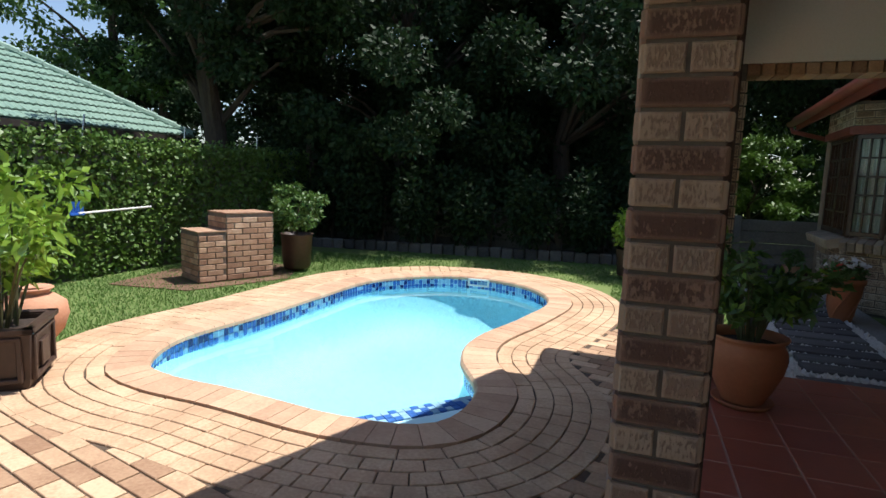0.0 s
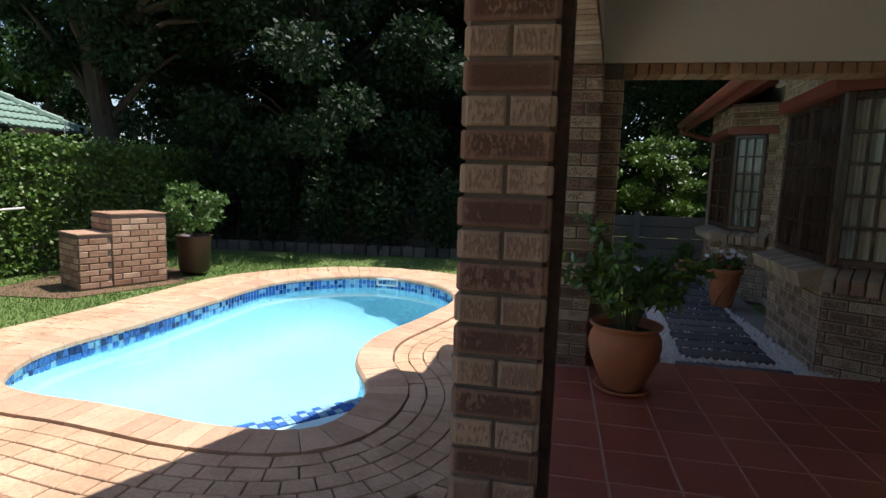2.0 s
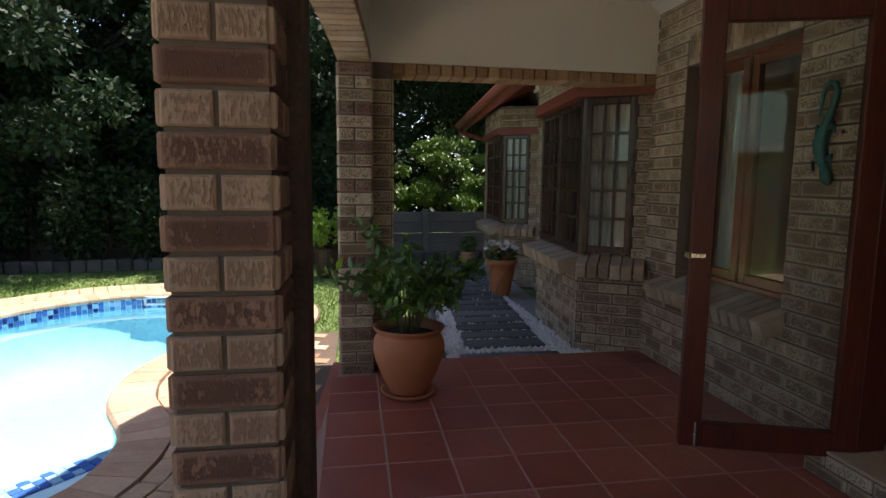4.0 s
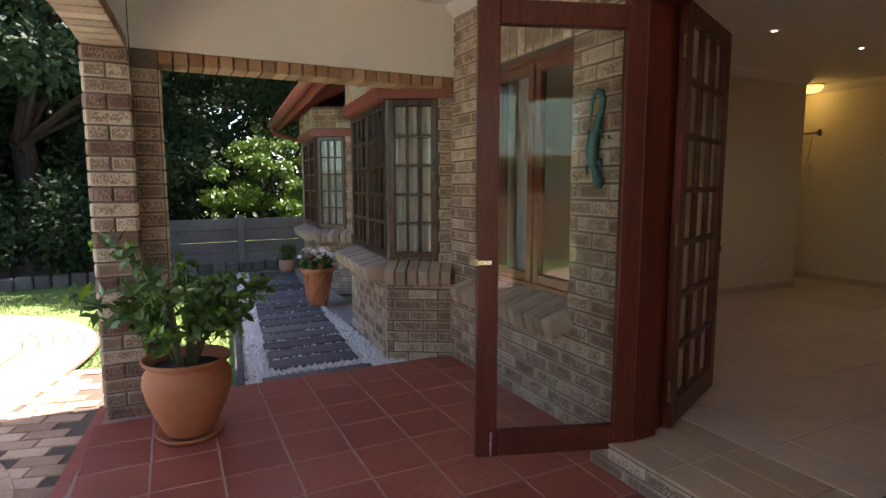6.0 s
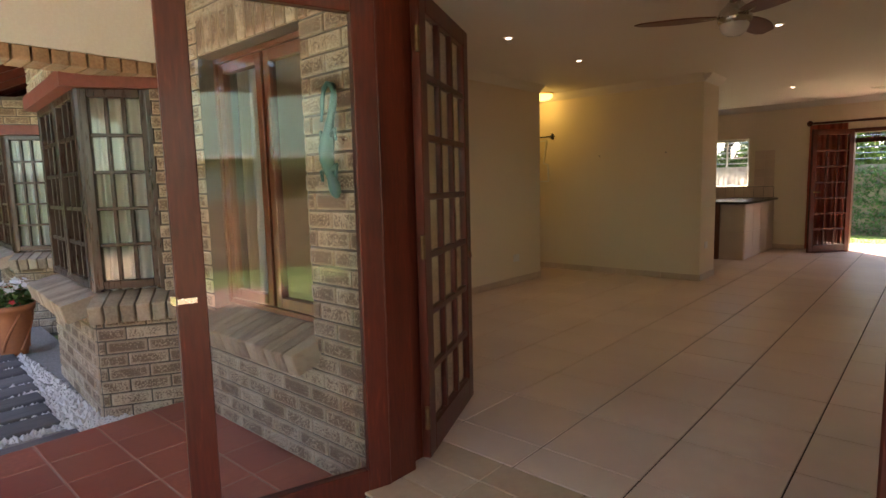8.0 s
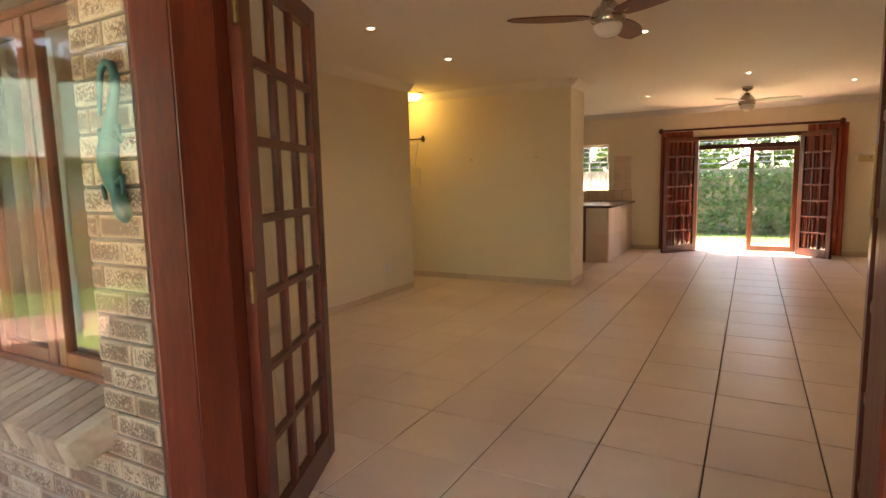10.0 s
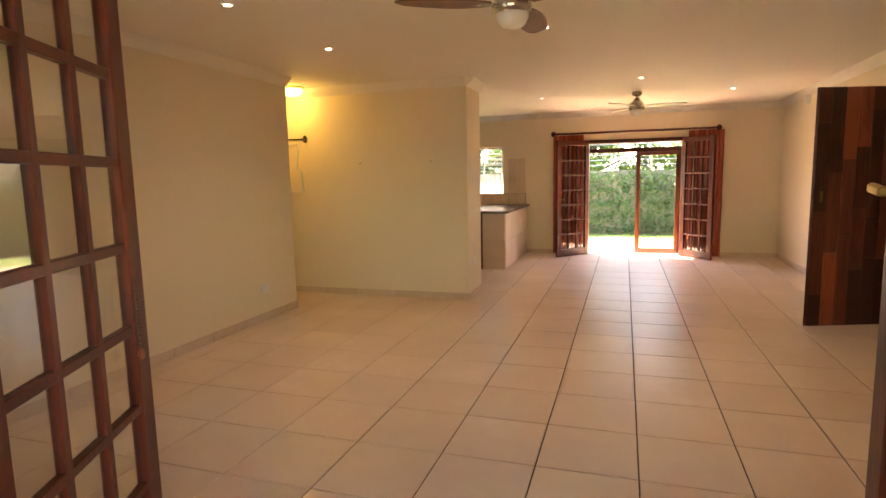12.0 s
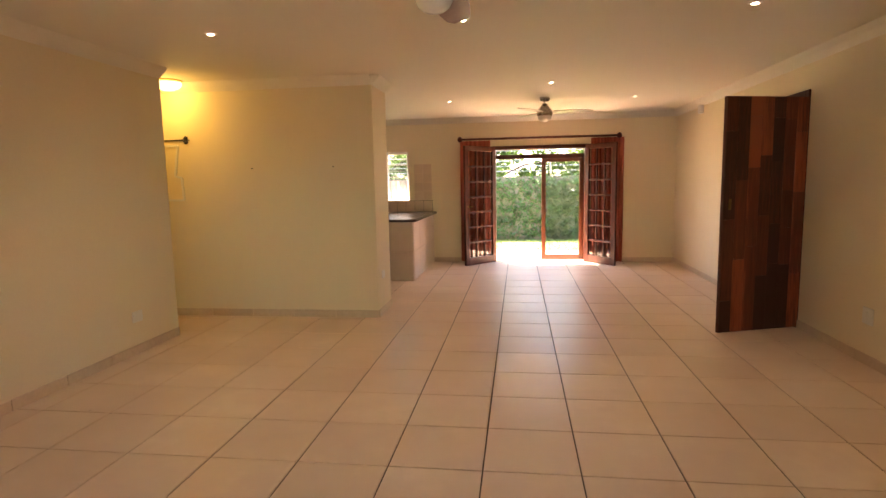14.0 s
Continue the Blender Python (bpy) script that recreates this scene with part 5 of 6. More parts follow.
for x, y in ((5.25, 3.58), (6.49, 3.60), (6.5, 1.87), (9.04, 1.16), (10.21, 2.41), (10.37, 0.03), (5.25, 0.1), (6.5, 0.1)):
    downlight(x, y, 0.85)
lp = thing("passage_lamp", (8.0, 4.93, C), "yellow glass half-bowl ceiling lamp, lit", "ceiling lamp")
part("base", Build().turned([(0.0, -0.001), (0.13, -0.001), (0.132, -0.015), (0.12, -0.02)], (8.0, 4.93, C), 28), M_BRASS, lp)
part("bowl", Build().turned([(0.125, -0.02), (0.12, -0.05), (0.09, -0.08), (0.05, -0.095), (0, -0.1)], (8.0, 4.93, C), 28), M_LAMPY, lp, "glowing yellow glass bowl", smooth=True)
pl = new("passage_light", bpy.data.lights.new("passage_light", "POINT"))
pl.data.energy, pl.data.color, pl.data.shadow_soft_size = 0.32, (1.0, 0.70, 0.18), 0.1
pl.location = (7.9, 5.0, C - 0.22)

# wall hanging at the passage mouth
wh = thing("wall_hanging", (8.19, 5.0, 1.6), "pale framed wall hanging on a black iron rod", "wall hanging")
part("rod", Build().tube([(8.19, 4.93, 1.985), (8.19, 5.6, 1.985)], 0.008, 8), M_IRON, wh)
fi = Build()
for k in range(3):
    fi.turned([(0, -0.022), (0.016, -0.012), (0.022, 0), (0.016, 0.012), (0, 0.022)], (8.19, 4.905 + 0.018 * (k == 1), 1.985 + 0.022 * (k - 1)), 10)
fi.tube([(8.19, 4.93, 1.985), (8.19, 4.86, 1.985)], [0.018, 0.002], 8)
part("finial", fi, M_IRON, wh, "black iron leaf finial")
part("panel", Build().box((8.205, 4.98, 1.40), (8.217, 5.45, 1.95), bev=0.004), M_CREAM, wh, "pale cloth panel")
for nm_, (yc, zc, ry_, rz_), mm_ in (("motif", (5.10, 1.80, 0.07, 0.06), M_TERRA), ("motif", (5.13, 1.68, 0.05, 0.05), M_WOOD_LIGHT), ("motif", (5.12, 1.50, 0.08, 0.03), M_TERRA_PALE)):
    part(nm_, Build().add([(8.2045 - 0.003 * k, yc + ry_ * math.cos(a), zc + rz_ * math.sin(a) * (1 + 0.2 * math.sin(3 * a))) for k in (0, 1) for a in [math.pi * i / 8 for i in range(16)]], [tuple(range(16)), tuple(range(31, 15, -1))] + [(i, (i + 1) % 16, 16 + (i + 1) % 16, 16 + i) for i in range(16)]), mm_, wh, "brown painted motif")
fr_ = Build()
for a, b in (((5.0, 1.93), (5.05, 1.62)), ((5.05, 1.62), (4.98, 1.60)), ((4.98, 1.60), (4.97, 1.37)), ((4.97, 1.37), (5.45, 1.37)), ((5.0, 1.93), (5.45, 1.93))):
    fr_.bar((8.195, *a), (8.195, *b), 0.02, 0.025, up=(1, 0, 0))
part("border", fr_, M_WHITE, wh, "white painted border")
# small fittings
so = thing("wall_socket", (6.9, 4.64, 0.46), "cream plastic wall socket low on the wall", "socket", "wall sockets")
part("plate", Build().box((6.84, 4.638, 0.41), (6.96, 4.649, 0.50), bev=0.003), M_WHITE, so)
part("switch", Build().box((6.86, 4.632, 0.46), (6.88, 4.639, 0.48), bev=0.001), M_WHITE, so)
so2 = thing("wall_socket", (7.04, -0.96, 0.5), "cream plastic wall socket low on the wall", "socket", "wall sockets")
part("plate", Build().box((6.98, -0.969, 0.44), (7.10, -0.958, 0.56), bev=0.003), M_WHITE, so2)
part("switch", Build().box((7.02, -0.958, 0.5), (7.05, -0.952, 0.53), bev=0.001), M_WHITE, so2)
so3 = thing("wall_socket", (8.4, 2.93, 0.45), "cream plastic wall socket low on the wall", "socket", "wall sockets")
part("plate", Build().box((8.36, 2.918, 0.52), (8.46, 2.929, 0.60), bev=0.003), M_WHITE, so3)
al = thing("motion_sensor", (10.9, -0.95, 2.42), "small white alarm sensor high on the wall", "alarm sensor")
part("case", Build().box((10.86, -0.969, 2.36), (10.94, -0.91, 2.47), bev=0.01), M_WHITE, al)
for y in (4.20, 3.345):
    solo("nail", Build().tube([(8.202, y, 1.68), (8.175, y, 1.683)], 0.005, 6), M_IRON, "small dark nail in the wall", "nail", "nails in the cream wall")
hk = thing("pull_cord", (3.62, 2.74, 1.1), "dark beaded pull cord hanging on the door leaf", "cord")
hp = Vector((3.63, 2.735, 0))
for k in range(16):
    part("bead", Build().turned([(0, -0.006), (0.005, 0), (0, 0.006)], (hp.x, hp.y - 0.015, 1.20 - k * 0.0125), 6), M_IRON, hk)
part("pull", Build().turned([(0, -0.02), (0.012, -0.01), (0.01, 0.012), (0, 0.02)], (hp.x, hp.y - 0.015, 0.98), 8), M_WOOD_LIGHT, hk)

# gecko ornament on the brick wall
gk = Build()
sp = [(2.752, 1.315, 0.008), (2.756, 1.335, 0.024), (2.768, 1.365, 0.027), (2.782, 1.40, 0.021), (2.796, 1.43, 0.026), (2.812, 1.48, 0.033), (2.812, 1.52, 0.034), (2.80, 1.56, 0.030), (2.788, 1.60, 0.022), (2.772, 1.65, 0.017), (2.752, 1.70, 0.015), (2.742, 1.745, 0.014), (2.755, 1.782, 0.013), (2.782, 1.792, 0.012), (2.808, 1.775, 0.011), (2.822, 1.735, 0.010), (2.828, 1.69, 0.008), (2.836, 1.64, 0.005)]
gx = X0 - 0.035
gk.tube([(gx, y, z) for y, z, r in sp], [r for y, z, r in sp], 10)
for y0, z0, y1, z1, y2, z2 in ((2.785, 1.425, 2.748, 1.455, 2.752, 1.40), (2.815, 1.44, 2.852, 1.43, 2.846, 1.385), (2.785, 1.57, 2.748, 1.60, 2.742, 1.555), (2.81, 1.56, 2.842, 1.595, 2.846, 1.55)):
    gk.tube([(gx, y0, z0), (gx, y1, z1), (gx, y2, z2)], [0.013, 0.010, 0.006], 8)
gk.tube([(gx, 2.81, 1.50), (X0, 2.81, 1.50)], 0.006, 6)
solo("gecko_ornament", gk, M_TEAL, "teal metal gecko ornament on the brick wall", "wall ornament", smooth=True)
tap = thing("wall_hook", (X0, 2.70, 1.56), "small grey metal hook on the brick wall", "hook")
part("hook", Build().turned([(0, -0.012), (0.012, 0), (0, 0.012)], (X0 - 0.02, 2.705, 1.56), 8).tube([(X0 - 0.02, 2.705, 1.56), (X0, 2.705, 1.56)], 0.005, 6), M_STEEL, tap)


# ---- pots and plants ----
def potted(name, at, profile, soil_r, soil_z, label, pot_mat, category="potted plant"):
    t_ = thing(name, at, label, category)
    part("pot", Build().turned(profile, at, 40), pot_mat, t_, "turned terracotta pot", smooth=True)
    part("soil", Build().turned([(0, soil_z), (soil_r, soil_z - 0.01)], at, 24), M_SOIL, t_, "dark potting soil")
    return t_


P1 = (0.925, 3.80, 0.0)
vp = potted("verandah_plant", P1, [(0.0, 0.02), (0.115, 0.02), (0.12, 0.03), (0.165, 0.12), (0.205, 0.22), (0.222, 0.30), (0.215, 0.35), (0.195, 0.385), (0.19, 0.395), (0.215, 0.415), (0.222, 0.43), (0.21, 0.435), (0.185, 0.40), (0.18, 0.36)], 0.185, 0.385, "leafy green shrub in a round terracotta pot", M_TERRA)
part("saucer", Build().turned([(0, 0.0), (0.15, 0.0), (0.175, 0.03), (0.165, 0.032), (0.14, 0.012), (0, 0.012)], P1, 32), M_TERRA, vp, "brown terracotta saucer", smooth=True)
gq = random.Random(4)
lc, lr = [], []
for k in range(26):
    a, rr_ = gq.uniform(0, 6.283), gq.uniform(0.12, 0.52)
    h = gq.uniform(0.15, 0.5) + (0.22 if k % 7 == 0 else 0)
    tip = Vector((P1[0] + rr_ * math.cos(a), P1[1] + rr_ * math.sin(a), 0.40 + h))
    mid = Vector((P1[0] + 0.35 * rr_ * math.cos(a), P1[1] + 0.35 * rr_ * math.sin(a), 0.40 + h * 0.7))
    part("stem", Build().tube([(P1[0] + 0.05 * math.cos(a), P1[1] + 0.05 * math.sin(a), 0.38), mid, tip], [0.006, 0.005, 0.003], 6), M_STEM, vp)
    for q_ in range(4):
        c_ = mid.lerp(tip, 0.2 + 0.27 * q_)
        lc.append(tuple(c_)), lr.append(0.075)
leaves("foliage", lc, lr, 1050, 0.033, M_LEAF_MID, vp, "long green and some yellowing leaves", seed=7, long=2.6, shell=0.2, droop=-0.1)

# brighter leaves mixed in to lift the plant's overall tone
leaves("new_growth", lc[::3], [0.06] * len(lc[::3]), 170, 0.034, M_LEAF_BRIGHT, vp, "bright yellow-green leaves added to lighten the plant", kind="stuff", seed=17, long=2.4, shell=0.2, droop=-0.3)

P2 = (2.36, 6.93, -0.05)
fp_ = potted("flower_pot", P2, [(0, 0.0), (0.10, 0.0), (0.105, 0.03), (0.12, 0.1), (0.15, 0.3), (0.155, 0.38), (0.185, 0.40), (0.19, 0.45), (0.175, 0.455), (0.16, 0.42)], 0.165, 0.42, "white and red flowers in a weathered terracotta pot", M_TERRA, "flower pot")
for k in range(5):
    a0 = 2 * math.pi * k / 5
    part("relief_rib", Build().tube([(P2[0] + (0.112 + 0.05 * s) * math.cos(a0 + s * 1.2), P2[1] + (0.112 + 0.05 * s) * math.sin(a0 + s * 1.2), P2[2] + 0.05 + 0.33 * s) for s in (0, 0.25, 0.5, 0.75, 1)], 0.012, 6), M_TERRA, fp_)
leaves("foliage", [(P2[0], P2[1], P2[2] + 0.5)], [(0.2, 0.2, 0.12)], 450, 0.03, M_LEAF_MID, fp_, seed=8)
PET = {}
for nm_, mm_ in (("white", M_FLOWER), ("red", M_REDFLOWER)):
    vs_ = [(0, 0, 0.004)]
    for k in range(10):
        a_ = 2 * math.pi * k / 10
        r_ = 0.034 if k % 2 == 0 else 0.02
        vs_.append((r_ * math.cos(a_), r_ * math.sin(a_), 0.012 if k % 2 == 0 else 0.006))
    PET[nm_] = data_of("blossom", vs_, [(0, 1 + k, 1 + (k + 1) % 10) for k in range(10)], mm_)
for k in range(46):
    a_, r_ = gq.uniform(0, 6.283), 0.2 * math.sqrt(gq.random())
    red = k % 5 == 0
    lay("blossom", fp_, PET["red" if red else "white"], Matrix.Translation((P2[0] + r_ * math.cos(a_), P2[1] + r_ * math.sin(a_), P2[2] + (0.56 if red else 0.64) + gq.uniform(-0.03, 0.05) - r_ * 0.2)) @ Euler((gq.uniform(-0.9, 0.9), gq.uniform(-0.9, 0.9), a_)).to_matrix().to_4x4())
P3 = (2.5, 9.6, -0.05)
p3 = potted("small_pot_plant", P3, [(0, 0), (0.08, 0), (0.13, 0.1), (0.12, 0.2), (0.13, 0.22), (0.11, 0.21)], 0.11, 0.19, "small terracotta pot with green leaves by the path", M_TERRA_PALE)
leaves("foliage", [(P3[0], P3[1], P2[2] + 0.33)], [0.16], 300, 0.03, M_LEAF_MID, p3, seed=12)

# square dark planter with a shrub, and the terracotta jar behind it
PX, PY = -3.66, 2.5
pb = thing("square_planter", (PX, PY, G), "dark brown square planter with panelled sides and shrub", "planter")
rot = Matrix.Translation((PX, PY, G)) @ Matrix.Rotation(radians(40), 4, "Z")
hw = 0.27
part("body", Build().add([rot @ Vector((sx * w_, sy * w_, z_)) for z_, w_ in ((0.0, hw - 0.03), (0.05, hw - 0.02), (0.38, hw), (0.38, hw - 0.05), (0.3, hw - 0.05)) for sx, sy in ((-1, -1), (1, -1), (1, 1), (-1, 1))], [(i * 4 + k, i * 4 + (k + 1) % 4, i * 4 + 4 + (k + 1) % 4, i * 4 + 4 + k) for i in range(4) for k in range(4)] + [(3, 2, 1, 0)]), M_PLANTER, pb)
rim = Build()
for k in range(4):
    rr = rot @ Matrix.Rotation(math.pi / 2 * k, 4, "Z")
    rim.box((-hw - 0.02, -hw - 0.02, 0.36), (hw + 0.02, -hw + 0.045, 0.40), rr, 0.006)
part("rim", rim, M_PLANTER, pb)
for k in range(4):
    rr = rot @ Matrix.Rotation(math.pi / 2 * k, 4, "Z")
    pn = Build()
    for lo, hi in (((-0.2, -hw - 0.012, 0.05), (0.2, -hw + 0.02, 0.08)), ((-0.2, -hw - 0.014, 0.32), (0.2, -hw + 0.02, 0.345)), ((-0.22, -hw - 0.012, 0.05), (-0.19, -hw + 0.02, 0.345)), ((0.19, -hw - 0.012, 0.05), (0.22, -hw + 0.02, 0.345)), ((-0.08, -hw - 0.01, 0.1), (0.08, -hw + 0.02, 0.27))):
        pn.box(lo, hi, rr, 0.006)
    part("panel", pn, M_PLANTER, pb, "raised panel moulding")
part("soil", Build().add([rot @ Vector((sx * 0.22, sy * 0.22, 0.35)) for sx, sy in ((-1, -1), (1, -1), (1, 1), (-1, 1))], [(0, 1, 2, 3)]), M_SOIL, pb)
lc, lr = [], []
for k in range(16):
    a, rr_ = gq.uniform(0, 6.283), gq.uniform(0.1, 0.5)
    base_ = Vector((PX + 0.12 * math.cos(a), PY + 0.12 * math.sin(a), G + 0.34))
    tip = Vector((PX + rr_ * math.cos(a), PY + rr_ * math.sin(a), G + gq.uniform(0.75, 1.35)))
    part("stem", Build().tube([base_, base_.lerp(tip, 0.5) + Vector((0, 0, 0.08)), tip], [0.011, 0.008, 0.004], 6), M_STEM, pb)
    lc += [tuple(tip), tuple(base_.lerp(tip, 0.75))]
    lr += [0.2, 0.12]
lc += [(PX + 0.15, PY - 0.1, G + 0.55), (PX + 0.05, PY - 0.2, G + 0.5)]
lr += [0.12, 0.12]
leaves("foliage", lc, lr, 900, 0.05, M_LEAF_BRIGHT, pb, "large sunlit bright green leaves", seed=14, long=2.3, shell=0.2)
PJ = (-4.25, 3.15, G)
pj = potted("terracotta_jar", PJ, [(0, 0), (0.13, 0), (0.21, 0.1), (0.25, 0.22), (0.235, 0.32), (0.16, 0.38), (0.12, 0.4), (0.13, 0.42), (0.155, 0.44), (0.14, 0.45), (0.1, 0.42)], 0.11, 0.39, "weathered round terracotta jar on the paving", M_TERRA_PALE, "jar")

# braai (brick barbecue) on the lawn
A, U = Vector((-4.95, 5.70, 0)), Vector((0.44, 0.90, 0)).normalized()
V = Vector((-U.y, U.x, 0))
br = thing("brick_braai", (A.x, A.y, G), "stepped tan brick barbecue standing on bare soil", "barbecue")


def bblock(u0, u1, v0, v1, z):
    P_ = [A + U * u0 + V * v0, A + U * u1 + V * v0, A + U * u1 + V * v1, A + U * u0 + V * v1]
    ob = part("block", Build().prism([(p.x, p.y) for p in P_], G - 0.1, z), M_MORTAR, br)
    for a, b, n in ((P_[0], P_[1], -V), (P_[3], P_[0], -U), (P_[1], P_[2], U)):
        d = (b - a).normalized()
        brick_panel(br, (a.x, a.y, G - 0.02), d, n, (b - a).length, z - G + 0.02, M_BRICK_TAN, course=0.075, blen=0.215)
    part("top_slab", Build().prism([(p.x, p.y) for p in (A + U * (u0 - 0.01) + V * (v0 - 0.012), A + U * (u1 + 0.01) + V * (v0 - 0.012), A + U * (u1 + 0.01) + V * (v1 + 0.01), A + U * (u0 - 0.01) + V * (v1 + 0.01))], z, z + 0.015), M_BRICK_TAN, br)


bblock(0.0, 0.36, 0.0, 0.55, 0.50)
bblock(0.365, 1.02, 0.0, 0.55, 0.73)
struct("soil_patch", Build().prism([(-5.9, 5.2), (-4.8, 5.35), (-4.25, 6.6), (-4.7, 7.6), (-6.2, 7.4)], G - 0.1, G - 0.036), M_BARESOIL, "bare reddish soil round the barbecue")
# shrub in a dark tub beside it
P4 = (-4.5, 7.2, G)
p4 = potted("tub_shrub", P4, [(0, 0), (0.17, 0), (0.2, 0.05), (0.23, 0.5), (0.25, 0.52), (0.22, 0.52), (0.2, 0.45)], 0.2, 0.47, "round leafy shrub in a dark brown tub", M_PLANTER)
lc = [(P4[0] + 0.34 * math.cos(k * 2.4) * (0.5 + 0.5 * (k % 3) / 2), P4[1] + 0.34 * math.sin(k * 2.4), G + 0.72 + 0.10 * (k % 5)) for k in range(16)]
part("stem", Build().tube([(P4[0], P4[1], G + 0.4), (P4[0] + 0.03, P4[1], G + 0.9)], [0.02, 0.012], 8), M_BARK, p4)
leaves("foliage", lc, [0.15] * 16, 1300, 0.04, M_LEAF_MID, p4, "glossy green leaves", seed=15, shell=0.3)

# sleeper path with white gravel beside the bays
sx = lambda y: 0.088 * (y - 4.49)
PG = -0.035
SL_Y, SL_P = 4.891, 0.268
gravel = Build()
gp = np.random.default_rng(21)
bedp = struct("gravel_bed", Build().prism([(1.28, 4.47), (2.6, 4.47), (2.9, 9.9), (1.28 + sx(9.9), 9.9)], G - 0.06, PG - 0.02), M_GRAVELBED, "white gravel bed of the path")
for k in range(9000):
    y = 4.48 + 5.3 * gp.random() ** 1.4
    u_ = gp.uniform(1.28, 2.5)
    x = u_ + sx(y)
    if 2.40 < x and y > 4.75 or x > 2.42 + max(0, 4.8 - y):
        continue
    if 1.46 < u_ < 2.15 and abs((y - SL_Y + SL_P / 2) % SL_P - SL_P / 2) < 0.095 and y > 4.58:
        continue
    r = gp.uniform(0.012, 0.025)
    e_ = gp.uniform(0.7, 1.3, 3) * r
    c_ = np.array((x, y, PG - 0.018 + r * (0.15 if 1.45 < u_ < 2.16 else 0.5)))
    w_ = gp.uniform(-0.3, 0.3, (6, 3)) * r
    pts = np.array([(1, 0, 0), (-1, 0, 0), (0, 1, 0), (0, -1, 0), (0, 0, 1), (0, 0, -1)]) * e_ + c_ + w_
    gravel.add(pts, [(0, 2, 4), (2, 1, 4), (1, 3, 4), (3, 0, 4), (2, 0, 5), (1, 2, 5), (3, 1, 5), (0, 3, 5)])
tagged(part("gravel", gravel, M_GRAVEL), "loose white gravel between the sleepers", "gravel", "", "stuff")
for k in range(int(5.1 / SL_P)):
    y = SL_Y + k * SL_P
    w = SL_P - 0.062 + rnd.uniform(-0.008, 0.008)
    b_ = Build().bar((1.47 + sx(y) + rnd.uniform(-0.01, 0.01), y, PG - 0.012), (2.14 + sx(y) + rnd.uniform(-0.01, 0.01), y + rnd.uniform(-0.008, 0.008), PG - 0.012), w, 0.05, bev=0.006)
    solo("sleeper", b_, M_SLEEPER, "weathered grey timber sleeper laid across the gravel path", "sleeper", "path sleepers")
solo("edging_board", Build().bar((1.25, 4.48, PG - 0.03), (1.25 + sx(9.9), 9.9, PG - 0.03), 0.06, 0.12, bev=0.006), M_SLEEPER, "grey timber edging board of the path", "edging")
solo("edging_board", Build().bar((1.40, 4.53, PG - 0.01), (2.2, 4.53, PG - 0.01), 0.11, 0.06, bev=0.006), M_SLEEPER, "grey timber edging board at the verandah", "edging")

# rear garden wall of concrete panels on posts, and the low stone kerb before it
R0, R1 = Vector((-7.5, 10.6, 0)), Vector((5.2, 11.9, 0))
rw = thing("boundary_wall_rear", (0, 11, G), "grey concrete panel garden wall", "garden wall", kind="structure")
nb = 8
for k in range(nb + 1):
    p = R0.lerp(R1, k / nb)
    part("post", Build().box((p.x - 0.06, p.y - 0.09, G - 0.1), (p.x + 0.06, p.y + 0.05, 0.79), bev=0.01), M_CONCRETE, rw)
for k in range(nb):
    for r in range(4):
        a, b = R0.lerp(R1, (k + 0.03) / nb), R0.lerp(R1, (k + 0.97) / nb)
        part("panel", Build().bar(a + Vector((0, 0, G + 0.11 + 0.212 * r)), b + Vector((0, 0, G + 0.11 + 0.212 * r)), 0.05, 0.206, bev=0.01), M_CONCRETE, rw)
kerb = thing("stone_kerb", (0, 10, G), "low grey stone kerb at the end of the lawn", "kerb", kind="structure")
K0, K1 = Vector((-6.3, 9.75, 0)), Vector((3.0, 11.0, 0))
for k in range(42):
    a, b = K0.lerp(K1, (k + 0.04) / 42), K0.lerp(K1, (k + 0.96) / 42)
    part("kerb_stone", Build().bar(a + Vector((0, rnd.uniform(-0.02, 0.02), G + 0.04)), b + Vector((0, 0, G + 0.04 + rnd.uniform(-0.01, 0.01))), 0.14, 0.2, bev=0.02), M_STONE, kerb)
struct("rear_bed", Build().prism([(-6.4, 9.8), (3.1, 11.05), (3.3, 12.0), (-7, 10.8)], G - 0.06, G + 0.05), M_SOIL, "dark soil bed under the trees")

# creeper-covered boundary wall on the pool side, with electric fence and pool brush
hw_ = thing("boundary_wall_side", (-6.5, 3, G), "boundary wall covered with green creeper", "hedge wall", kind="structure")
part("wall", Build().box((-6.66, -6.6, G - 0.1), (-6.52, 10.8, 1.52)), M_CONCRETE, hw_)
gi = np.random.default_rng(31)
leaves("creeper", [(-6.48, y, z) for y in np.arange(-6.1, 10.6, 0.3) for z in np.arange(0.0, 1.6, 0.31)], [(0.12, 0.26, 0.24)] * (56 * 6), 72000, 0.05, M_IVY, hw_, "dense small green creeper leaves", seed=33, kind="stuff", long=1.4, shell=0.1)
for y, t in ((5.15, 0.02), (5.45, 0.10), (7.2, 0.06), (9.0, 0.05)):
    solo("fence_pole", Build().tube([(-6.6, y, 1.3), (-6.6, y + t, 1.95)], 0.012, 6), M_STEEL, "thin galvanised electric fence pole on the wall", "fence pole", "electric fence poles")
pbm = thing("pool_brush", (-6.0, 4.9, 0.9), "blue pool brush on a long pale pole", "pool brush")
part("pole", Build().tube([(-6.08, 5.0, 0.72), (-6.28, 6.25, 0.745)], 0.014, 8), M_WHITE, pbm)
bb_ = Build()
for k in range(9):
    bb_.box((-6.10, 4.90 + 0.02 * k, 0.70), (-6.085, 4.912 + 0.02 * k, 0.86))
bb_.bar((-6.09, 4.89, 0.71), (-6.09, 5.08, 0.71), 0.03, 0.025)
